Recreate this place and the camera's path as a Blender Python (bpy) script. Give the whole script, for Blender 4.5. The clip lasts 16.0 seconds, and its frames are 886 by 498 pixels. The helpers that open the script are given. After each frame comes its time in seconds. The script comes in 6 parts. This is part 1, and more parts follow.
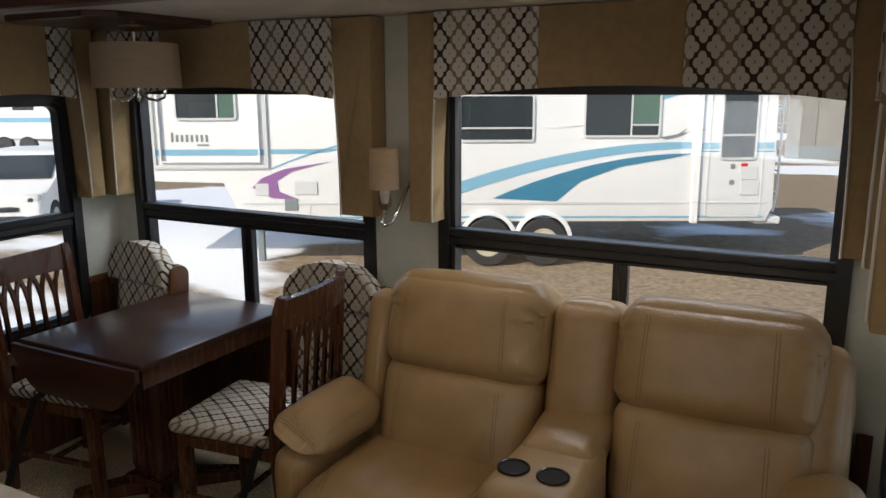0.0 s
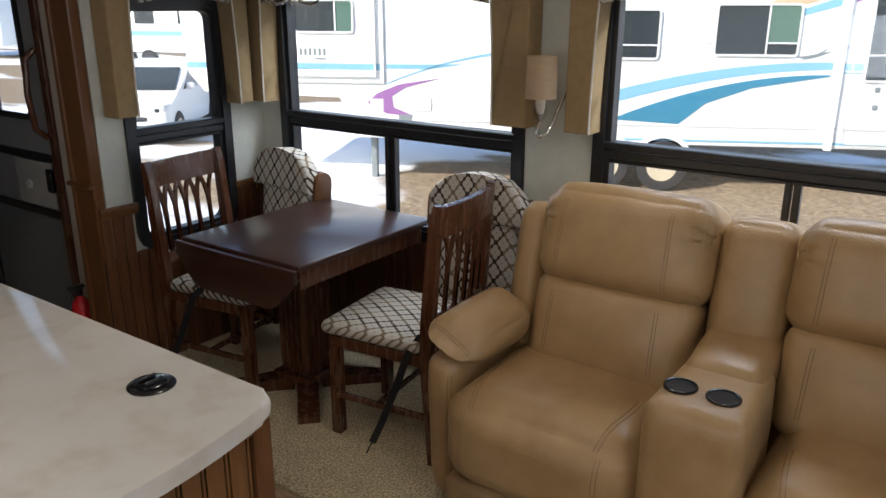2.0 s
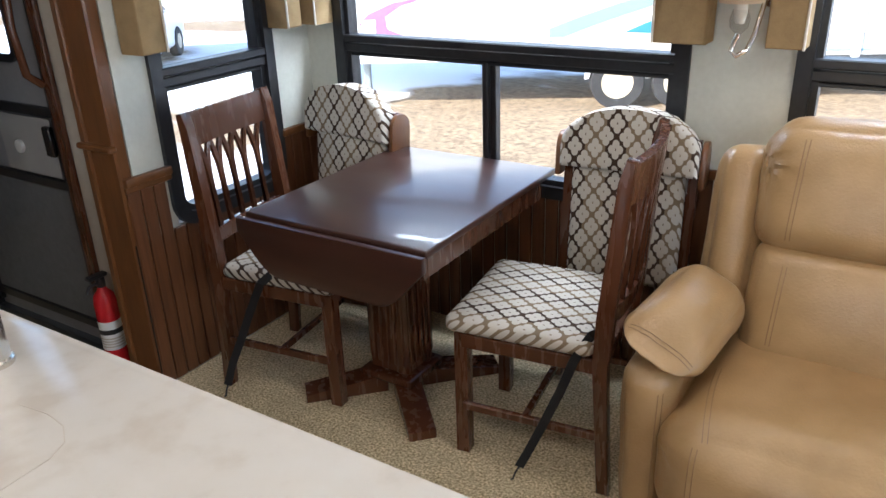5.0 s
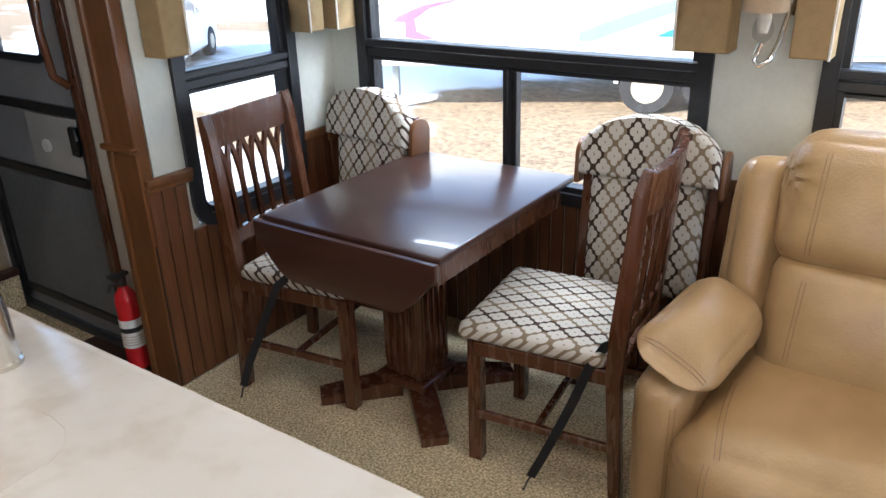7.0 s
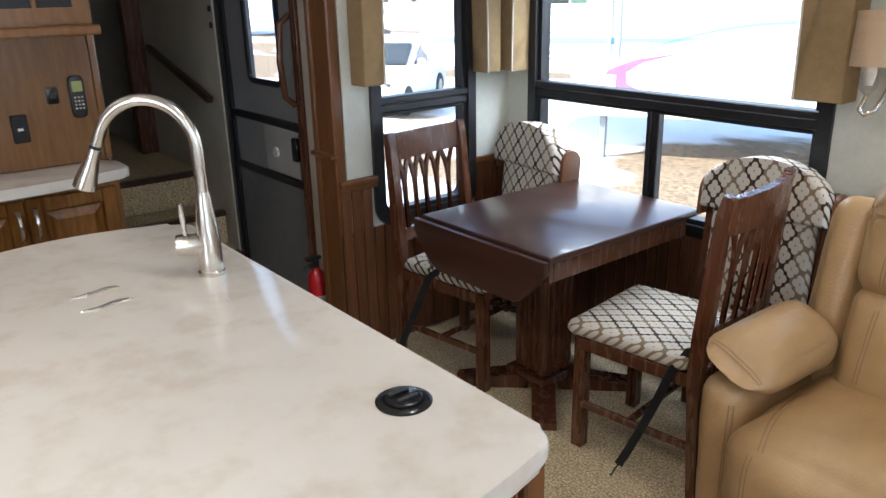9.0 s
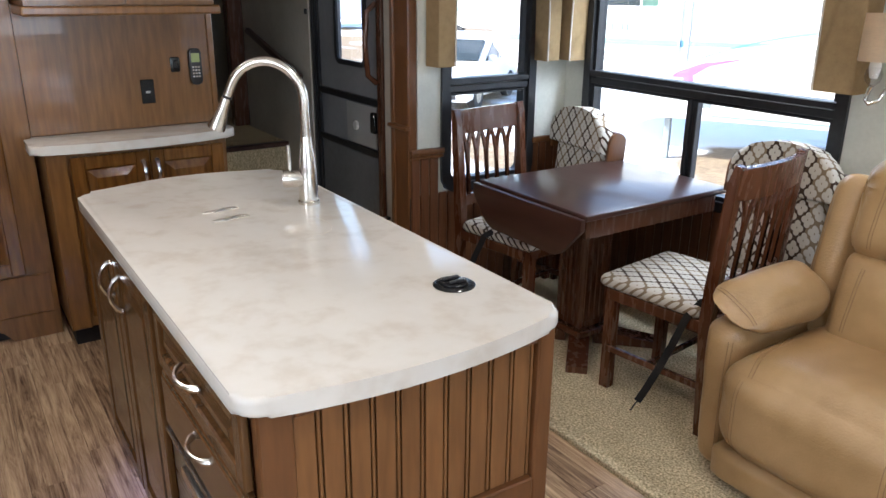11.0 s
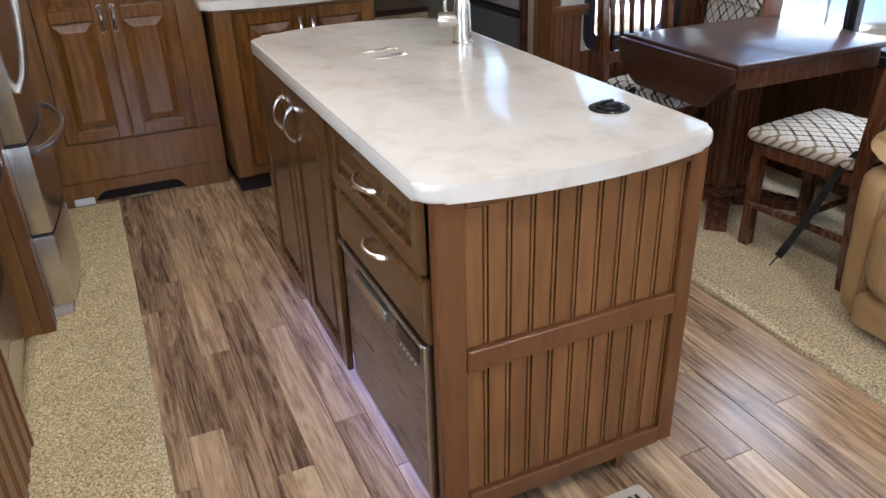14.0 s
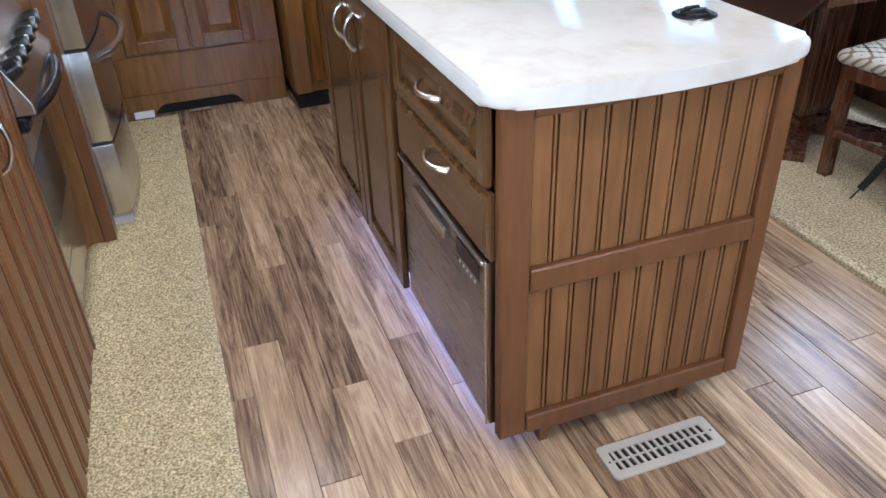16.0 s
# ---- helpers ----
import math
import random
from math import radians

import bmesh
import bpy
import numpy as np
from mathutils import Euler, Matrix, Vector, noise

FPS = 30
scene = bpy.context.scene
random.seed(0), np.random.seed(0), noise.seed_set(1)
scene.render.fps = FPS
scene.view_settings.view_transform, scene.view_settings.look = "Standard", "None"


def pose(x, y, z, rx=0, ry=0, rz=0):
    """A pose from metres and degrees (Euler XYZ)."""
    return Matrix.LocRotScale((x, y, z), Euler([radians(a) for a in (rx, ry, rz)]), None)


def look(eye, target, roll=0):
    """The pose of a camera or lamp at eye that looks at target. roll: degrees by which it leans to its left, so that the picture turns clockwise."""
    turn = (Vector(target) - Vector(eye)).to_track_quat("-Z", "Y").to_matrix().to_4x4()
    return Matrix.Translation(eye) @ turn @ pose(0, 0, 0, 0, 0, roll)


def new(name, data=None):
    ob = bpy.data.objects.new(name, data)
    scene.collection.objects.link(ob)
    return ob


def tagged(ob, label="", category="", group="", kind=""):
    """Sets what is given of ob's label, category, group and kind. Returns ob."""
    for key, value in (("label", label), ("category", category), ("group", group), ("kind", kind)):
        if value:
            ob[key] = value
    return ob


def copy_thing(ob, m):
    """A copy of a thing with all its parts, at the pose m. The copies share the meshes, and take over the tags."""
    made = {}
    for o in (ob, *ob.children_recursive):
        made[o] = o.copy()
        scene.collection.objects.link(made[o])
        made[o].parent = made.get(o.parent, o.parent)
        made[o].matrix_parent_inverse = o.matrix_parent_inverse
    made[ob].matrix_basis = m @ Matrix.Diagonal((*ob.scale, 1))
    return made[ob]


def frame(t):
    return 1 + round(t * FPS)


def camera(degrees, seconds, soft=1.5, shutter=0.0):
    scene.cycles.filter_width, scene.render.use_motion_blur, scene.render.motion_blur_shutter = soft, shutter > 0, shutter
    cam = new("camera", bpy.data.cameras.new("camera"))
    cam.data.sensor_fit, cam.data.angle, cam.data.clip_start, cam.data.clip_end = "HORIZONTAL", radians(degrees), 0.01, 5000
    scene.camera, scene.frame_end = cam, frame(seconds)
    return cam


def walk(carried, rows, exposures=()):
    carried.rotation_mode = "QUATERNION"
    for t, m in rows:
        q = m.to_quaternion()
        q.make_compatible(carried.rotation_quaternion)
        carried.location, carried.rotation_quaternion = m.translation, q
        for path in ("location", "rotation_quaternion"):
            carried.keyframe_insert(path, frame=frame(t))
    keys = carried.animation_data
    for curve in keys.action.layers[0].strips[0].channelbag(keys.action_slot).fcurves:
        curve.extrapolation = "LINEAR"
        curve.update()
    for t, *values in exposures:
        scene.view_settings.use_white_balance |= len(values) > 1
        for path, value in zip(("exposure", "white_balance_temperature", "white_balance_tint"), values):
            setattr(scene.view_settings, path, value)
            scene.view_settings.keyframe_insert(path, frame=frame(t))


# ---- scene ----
cam = camera(60.2, 16.0)
PATH = [
    (0, (2.367, 1.664, 1.667), (1.46, 3.398, 1.255), -0.2),
    (0.5, (2.345, 1.635, 1.656), (1.418, 3.35, 1.212), 0.4),
    (1, (2.302, 1.611, 1.639), (1.316, 3.28, 1.148), 0.6),
    (1.5, (2.24, 1.579, 1.633), (1.195, 3.192, 1.082), 0.4),
    (2, (2.183, 1.589, 1.622), (1.086, 3.147, 1.013), 0.1),
    (2.5, (2.089, 1.634, 1.602), (0.96, 3.146, 0.94), -0.4),
    (3, (1.943, 1.699, 1.603), (0.805, 3.186, 0.899), -0.9),
    (3.5, (1.792, 1.748, 1.597), (0.67, 3.233, 0.863), -1.2),
    (4, (1.597, 1.802, 1.57), (0.518, 3.304, 0.808), -1.6),
    (4.2, (1.508, 1.825, 1.555), (0.451, 3.34, 0.789), -1.7),
    (5.0, (1.323, 1.878, 1.53), (0.341, 3.404, 0.744), -2.0),
    (5.7, (1.253, 1.911, 1.517), (0.294, 3.462, 0.723), -2.15),
    (6.3, (1.242, 1.925, 1.51), (0.275, 3.486, 0.715), -2.3),
    (6.5, (1.261, 1.924, 1.525), (0.277, 3.47, 0.725), -2.2),
    (7, (1.347, 1.908, 1.54), (0.293, 3.413, 0.751), -1.8),
    (7.5, (1.491, 1.919, 1.549), (0.331, 3.358, 0.785), -1.5),
    (8, (1.619, 1.89, 1.55), (0.341, 3.244, 0.819), -1.3),
    (8.5, (1.722, 1.827, 1.553), (0.337, 3.091, 0.857), -1.2),
    (9, (1.834, 1.739, 1.546), (0.354, 2.915, 0.891), -1.3),
    (11.5, (2.28, 1.446, 1.527), (0.696, 2.461, 0.846), 0.5),
    (12, (2.325, 1.414, 1.522), (0.73, 2.385, 0.804), 0.4),
    (12.5, (2.355, 1.38, 1.517), (0.746, 2.291, 0.754), 0.1),
    (13, (2.361, 1.353, 1.503), (0.738, 2.192, 0.69), -0.7),
    (13.5, (2.341, 1.338, 1.46), (0.709, 2.108, 0.597), -1.3),
    (14, (2.329, 1.333, 1.428), (0.698, 2.044, 0.515), -1.9),
    (14.5, (2.317, 1.329, 1.402), (0.696, 1.99, 0.435), -2.3),
    (15, (2.305, 1.327, 1.378), (0.695, 1.944, 0.366), -2.6),
    (15.5, (2.296, 1.325, 1.364), (0.692, 1.905, 0.319), -2.5),
    (16, (2.281, 1.328, 1.362), (0.677, 1.875, 0.298), -2.3),
]
EXPOSURES = [(0, 0.5, 6900, 13), (1.5, 0.5, 6850, 13), (2.0, 1.15, 6500, 13), (2.5, 1.55, 6250, 14), (3.0, 1.9, 6100, 14), (4.2, 2.2, 6100, 13), (7, 2.35, 6100, 13), (9, 2.2, 6150, 12), (11.5, 2.3, 6050, 13), (13, 2.35, 6000, 13), (14, 2.4, 5950, 14), (15, 2.6, 5650, 13), (16, 2.7, 5400, 12)]
walk(cam, [(t, look(eye, target, roll)) for t, eye, target, roll in PATH], EXPOSURES)

# ---- plan ----
WALL_Y = 4.25        # inner face of the slide-out's long wall
SIDE_X = -0.81       # inner face of the slide-out's end wall by the dinette
END_X = 2.56         # inner face of the slide-out's other end wall
MAIN_Y = 3.36        # inner face of the coach's door-side wall
SLIDE_TOP = 1.935
CEIL = 2.20
GROUND = -0.97

# ---- world and sun ----
world = bpy.data.worlds.new("sky")
scene.world = world
world.use_nodes = True
wn = world.node_tree.nodes
sky = wn.new("ShaderNodeTexSky")
sky.sky_type, sky.sun_disc = "NISHITA", False
sky.sun_elevation, sky.sun_rotation = radians(33), radians(200)
world.node_tree.links.new(sky.outputs[0], wn["Background"].inputs[0])
wn["Background"].inputs[1].default_value = 0.15
sun_data = bpy.data.lights.new("sun", "SUN")
sun_data.energy, sun_data.angle, sun_data.color = 3.6, radians(0.5), (1.0, 0.94, 0.85)
sun = new("sun", sun_data)
sun.matrix_world = look((-3.0, -8.0, 6.0), (0, 0, 0))


# added area lamp, standing in for sky light
def sky_fill(name, centre, toward, w, h, watts):
    d = bpy.data.lights.new(name, "AREA")
    d.shape, d.size, d.size_y, d.energy, d.color = "RECTANGLE", w, h, watts, (0.80, 0.90, 1.0)
    o = new(name, d)
    o.matrix_world = look(centre, toward)
    return o


LAMP = 0.72
# unseen fill lamps: two above the slide-out windows, two at windows 5 and 6
sky_fill("fill_dinette", (0.02, 4.44, 1.86), (0.02, 3.2, 0.35), 1.3, 0.22, 12)
sky_fill("fill_sofa", (1.71, 4.44, 1.86), (1.71, 2.8, 0.1), 1.3, 0.22, 13)
sky_fill("fill_rear", (4.32, 2.0, 1.35), (0.0, 2.3, 1.1), 1.6, 0.8, 11)
sky_fill("fill_kitchen", (1.6, 0.22, 1.35), (1.4, 4.0, 1.95), 0.9, 0.5, 4.5)

# ---- materials ----


def material(name, base, rough=0.5, metal=0.0, second=None, scale=20.0, stretch=(1, 1, 1), bump=0.0, bump_scale=None, spec=0.5, coat=0.0, random=0.0, third=None):
    """A surface with a base colour, a second tone mixed in by noise, grain relief and uneven gloss."""
    m = bpy.data.materials.new(name)
    m.use_nodes = True
    n, l = m.node_tree.nodes, m.node_tree.links
    b = n["Principled BSDF"]
    b.inputs["Roughness"].default_value, b.inputs["Metallic"].default_value = rough, metal
    b.inputs["Specular IOR Level"].default_value = spec
    b.inputs["Coat Weight"].default_value = coat
    b.inputs["Base Color"].default_value = (*base, 1)
    co = n.new("ShaderNodeTexCoord")
    mp = n.new("ShaderNodeMapping")
    mp.inputs["Scale"].default_value = stretch
    l.new(co.outputs["Object"], mp.inputs["Vector"])
    vec = mp.outputs[0]
    if random:
        info = n.new("ShaderNodeObjectInfo")
        add = n.new("ShaderNodeVectorMath")
        add.operation = "MULTIPLY_ADD"
        l.new(info.outputs["Random"], add.inputs[0])
        add.inputs[1].default_value = (37, 53, 71)
        l.new(vec, add.inputs[2])
        vec = add.outputs[0]
    no = n.new("ShaderNodeTexNoise")
    no.inputs["Scale"].default_value, no.inputs["Detail"].default_value = scale, 6
    l.new(vec, no.inputs["Vector"])
    if second:
        ramp = n.new("ShaderNodeValToRGB")
        ramp.color_ramp.elements[0].position, ramp.color_ramp.elements[1].position = 0.32, 0.68
        ramp.color_ramp.elements[0].color, ramp.color_ramp.elements[1].color = (*base, 1), (*second, 1)
        if third:
            e = ramp.color_ramp.elements.new(0.5)
            e.color = (*third, 1)
        l.new(no.outputs["Fac"], ramp.inputs[0])
        out = ramp.outputs[0]
        big = n.new("ShaderNodeTexNoise")
        big.inputs["Scale"].default_value = scale / 9
        l.new(vec, big.inputs["Vector"])
        hsv = n.new("ShaderNodeHueSaturation")
        mr = n.new("ShaderNodeMapRange")
        mr.inputs[3].default_value, mr.inputs[4].default_value = 0.82, 1.18
        l.new(big.outputs["Fac"], mr.inputs[0])
        val = mr.outputs[0]
        if random:
            mul = n.new("ShaderNodeMath")
            mul.operation = "MULTIPLY"
            mr2 = n.new("ShaderNodeMapRange")
            mr2.inputs[3].default_value, mr2.inputs[4].default_value = 1 - random, 1 + random
            l.new(info.outputs["Random"], mr2.inputs[0])
            l.new(mr2.outputs[0], mul.inputs[0])
            l.new(val, mul.inputs[1])
            val = mul.outputs[0]
        l.new(val, hsv.inputs["Value"])
        l.new(out, hsv.inputs["Color"])
        l.new(hsv.outputs[0], b.inputs["Base Color"])
    rr = n.new("ShaderNodeMapRange")
    rr.inputs[3].default_value, rr.inputs[4].default_value = max(0.02, rough * 0.85), min(1, rough * 1.15)
    l.new(no.outputs["Fac"], rr.inputs[0])
    l.new(rr.outputs[0], b.inputs["Roughness"])
    if bump:
        bn = n.new("ShaderNodeBump")
        bn.inputs["Strength"].default_value, bn.inputs["Distance"].default_value = bump, 0.004
        if bump_scale:
            no2 = n.new("ShaderNodeTexNoise")
            no2.inputs["Scale"].default_value, no2.inputs["Detail"].default_value = bump_scale, 4
            l.new(vec, no2.inputs["Vector"])
            l.new(no2.outputs["Fac"], bn.inputs["Height"])
        else:
            l.new(no.outputs["Fac"], bn.inputs["Height"])
        l.new(bn.outputs[0], b.inputs["Normal"])
    return m


def trellis(name, axes, size):
    """Woven fabric with cream quatrefoils set in a trellis of dark and mid brown lines."""
    m = material(name, (0.62, 0.56, 0.46), 0.9, bump=0.25, bump_scale=900, spec=0.2)
    n, l = m.node_tree.nodes, m.node_tree.links
    b = n["Principled BSDF"]

    def op(kind, *args):
        k = n.new("ShaderNodeMath")
        k.operation = kind
        for i, a in enumerate(args):
            if isinstance(a, (int, float)):
                k.inputs[i].default_value = a
            else:
                l.new(a, k.inputs[i])
        return k.outputs[0]

    co = n.new("ShaderNodeTexCoord")
    sep = n.new("ShaderNodeSeparateXYZ")
    l.new(co.outputs["Object"], sep.inputs[0])
    u = op("DIVIDE", sep.outputs[axes[0]], size)
    v = op("DIVIDE", op("ADD", sep.outputs[axes[1]], sep.outputs[3 - axes[0] - axes[1]]), size * 1.25)
    ds = []
    for off in (0.0, 0.5):
        p = op("ABSOLUTE", op("SUBTRACT", op("FRACT", op("ADD", u, off)), 0.5))
        q = op("ABSOLUTE", op("SUBTRACT", op("FRACT", op("ADD", v, off)), 0.5))
        for (a, c) in ((0.19, 0.0), (0.0, 0.21)):
            dx, dy = op("SUBTRACT", p, a), op("SUBTRACT", q, c)
            ds.append(op("SQRT", op("ADD", op("MULTIPLY", dx, dx), op("MULTIPLY", dy, dy))))
    d = op("MINIMUM", op("MINIMUM", ds[0], ds[1]), op("MINIMUM", ds[2], ds[3]))
    inside = n.new("ShaderNodeMapRange")
    inside.inputs[1].default_value, inside.inputs[2].default_value = 0.158, 0.180
    l.new(d, inside.inputs[0])
    band = op("GREATER_THAN", op("SINE", op("MULTIPLY", u, math.pi)), 0.0)
    line = n.new("ShaderNodeMix")
    line.data_type = "RGBA"
    line.inputs[6].default_value, line.inputs[7].default_value = (0.055, 0.032, 0.02, 1), (0.22, 0.16, 0.10, 1)
    l.new(band, line.inputs[0])
    mix = n.new("ShaderNodeMix")
    mix.data_type = "RGBA"
    mix.inputs[6].default_value = (0.56, 0.52, 0.45, 1)
    l.new(inside.outputs[0], mix.inputs[0])
    l.new(line.outputs[2], mix.inputs[7])
    l.new(mix.outputs[2], b.inputs["Base Color"])
    return m


def glass(name, tint=(1, 1, 1), rough=0.0):
    m = bpy.data.materials.new(name)
    m.use_nodes = True
    n, l = m.node_tree.nodes, m.node_tree.links
    t = n.new("ShaderNodeBsdfTransparent")
    t.inputs[0].default_value = (*tint, 1)
    g = n.new("ShaderNodeBsdfGlossy")
    g.inputs["Roughness"].default_value = rough
    f = n.new("ShaderNodeLayerWeight")
    pw = n.new("ShaderNodeMath")
    pw.operation = "POWER"
    pw.inputs[1].default_value = 5
    l.new(f.outputs["Facing"], pw.inputs[0])
    mr = n.new("ShaderNodeMapRange")
    mr.inputs[3].default_value, mr.inputs[4].default_value = 0.03, 0.6
    l.new(pw.outputs[0], mr.inputs[0])
    mx = n.new("ShaderNodeMixShader")
    l.new(mr.outputs[0], mx.inputs[0])
    l.new(t.outputs[0], mx.inputs[1])
    l.new(g.outputs[0], mx.inputs[2])
    l.new(mx.outputs[0], n["Material Output"].inputs[0])
    return m


def glow(name, colour, strength):
    m = bpy.data.materials.new(name)
    m.use_nodes = True
    b = m.node_tree.nodes["Principled BSDF"]
    b.inputs["Base Color"].default_value = (*colour, 1)
    b.inputs["Emission Color"].default_value = (*colour, 1)
    b.inputs["Emission Strength"].default_value = strength
    return m


M_WALL = material("vinyl_wallboard", (0.56, 0.56, 0.49), 0.55, second=(0.60, 0.60, 0.53), scale=60, bump=0.15, bump_scale=500)
M_BEIGE = material("beige_wallboard", (0.45, 0.41, 0.34), 0.6, second=(0.49, 0.45, 0.38), scale=40, bump=0.1, bump_scale=500)
M_CEIL = material("ceiling_vinyl", (0.72, 0.70, 0.65), 0.6, second=(0.76, 0.74, 0.69), scale=30, bump=0.1, bump_scale=300)
M_CHERRY = material("dark_cherry_wood", (0.082, 0.028, 0.0125), 0.27, second=(0.094, 0.033, 0.0145), scale=6, stretch=(7, 7, 1), bump=0.02, coat=0.3)
M_CHERRY_X = material("dark_cherry_board", (0.042, 0.017, 0.012), 0.30, second=(0.054, 0.021, 0.014), scale=3, stretch=(1, 9, 9), spec=0.6, coat=0.25)
M_MAPLE = material("stained_maple", (0.15, 0.063, 0.016), 0.3, second=(0.235, 0.106, 0.029), scale=7, stretch=(7, 7, 0.8), bump=0.06, coat=0.2)
M_MAPLE_R = material("stained_maple_strip", (0.16, 0.067, 0.022), 0.34, second=(0.23, 0.102, 0.034), scale=7, stretch=(7, 7, 0.8), bump=0.05, random=0.09)
M_ISLE = material("island_frame_wood", (0.122, 0.048, 0.016), 0.32, second=(0.168, 0.067, 0.023), scale=9, stretch=(6, 6, 0.8), bump=0.05)
M_PANEL = material("glazed_maple_fronts", (0.105, 0.040, 0.009), 0.2, second=(0.21, 0.087, 0.020), scale=7, stretch=(7, 7, 0.8), bump=0.05, coat=0.3)
# grain as in M_PANEL, in a darker brown
M_FRONT = material("dark_island_fronts", (0.070, 0.032, 0.012), 0.22, second=(0.13, 0.062, 0.022), scale=7, stretch=(7, 7, 0.8), bump=0.05, coat=0.3)
M_WAINS = material("wainscot_wood", (0.095, 0.036, 0.015), 0.36, second=(0.15, 0.058, 0.024), scale=8, stretch=(8, 8, 0.7), bump=0.06, random=0.2)
# near-black: the shade in gaps and recesses is put into this colour
M_GAPSHADE = material("painted_gap_shade", (0.012, 0.009, 0.007), 0.8)
M_LEATHER = material("tan_leather", (0.345, 0.21, 0.09), 0.34, second=(0.42, 0.265, 0.122), scale=9, bump=0.32, bump_scale=140, spec=0.5)
M_SEAM = material("leather_seam", (0.25, 0.15, 0.07), 0.6)
M_STONE = material("cream_solid_surface", (0.66, 0.625, 0.565), 0.12, second=(0.58, 0.525, 0.45), scale=13, third=(0.645, 0.605, 0.54), spec=0.5)
M_CARPET = material("beige_carpet", (0.25, 0.19, 0.10), 0.97, second=(0.86, 0.72, 0.475), scale=135, bump=1.0, bump_scale=140, spec=0.1)
M_RUG = material("beige_runner_pile", (0.25, 0.18, 0.08), 0.97, second=(0.92, 0.77, 0.46), scale=165, bump=1.0, bump_scale=150, spec=0.1)
M_BLACK = material("black_frame", (0.012, 0.012, 0.013), 0.38, second=(0.02, 0.02, 0.022), scale=40)
M_BLACKGLOSS = material("black_plastic", (0.01, 0.01, 0.011), 0.22)
M_STRAP = material("black_webbing", (0.008, 0.008, 0.009), 0.8, bump=0.4, bump_scale=400)
M_TAN = material("tan_valance_cloth", (0.33, 0.225, 0.115), 0.85, second=(0.36, 0.25, 0.13), scale=300, bump=0.3, bump_scale=700, spec=0.15)
M_CORD = material("cream_piping", (0.68, 0.63, 0.54), 0.8)
M_CHROME = material("polished_nickel", (0.78, 0.77, 0.75), 0.08, 1.0)
M_NICKEL = material("brushed_nickel", (0.66, 0.62, 0.56), 0.24, 1.0, second=(0.72, 0.68, 0.62), scale=60, stretch=(8, 8, 1))
M_STEEL = material("stainless_steel", (0.60, 0.59, 0.57), 0.24, 1.0, second=(0.63, 0.62, 0.60), scale=5, stretch=(1, 1, 30))
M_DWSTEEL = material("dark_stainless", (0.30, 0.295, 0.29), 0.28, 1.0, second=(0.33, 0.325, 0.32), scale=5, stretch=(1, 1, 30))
M_DOORGREY = material("door_vinyl", (0.20, 0.20, 0.21), 0.6, second=(0.23, 0.23, 0.24), scale=30, bump=0.1, bump_scale=300)
M_SCREEN = material("screen_mesh", (0.13, 0.135, 0.14), 0.8, second=(0.16, 0.165, 0.17), scale=300, bump=0.3, bump_scale=900)
M_TRIM_GREY = material("pale_grey_plastic", (0.55, 0.54, 0.52), 0.4)
M_RED = material("red_enamel", (0.55, 0.015, 0.02), 0.25)
M_WHITE = material("white_label", (0.75, 0.75, 0.73), 0.5)
M_VENT = material("taupe_vent_metal", (0.50, 0.44, 0.36), 0.45, second=(0.54, 0.48, 0.40), scale=50)
M_SHADE = material("linen_shade", (0.56, 0.44, 0.31), 0.9, second=(0.66, 0.52, 0.36), scale=90, stretch=(1, 1, 7), bump=0.5, bump_scale=400, spec=0.1)
_n, _l = M_SHADE.node_tree.nodes, M_SHADE.node_tree.links
_tr, _mx = _n.new("ShaderNodeBsdfTranslucent"), _n.new("ShaderNodeMixShader")
_tr.inputs[0].default_value = (0.80, 0.67, 0.50, 1)
_mx.inputs[0].default_value = 0.4
_l.new(_n["Principled BSDF"].outputs[0], _mx.inputs[1])
_l.new(_tr.outputs[0], _mx.inputs[2])
_l.new(_mx.outputs[0], _n["Material Output"].inputs[0])
M_GLASS = glass("window_glass", (0.89, 0.905, 0.905))
M_CRYSTAL = glass("crystal", (0.9, 0.9, 0.9))
M_TRELLIS_XY = trellis("trellis_seat_cloth", (0, 1), 0.060)
M_TRELLIS_XZ = trellis("trellis_valance_cloth", (0, 2), 0.074)
M_TRELLIS_YZ = trellis("trellis_end_cloth", (1, 2), 0.074)
M_TRELLIS_BACK = trellis("trellis_back_cloth", (0, 2), 0.064)


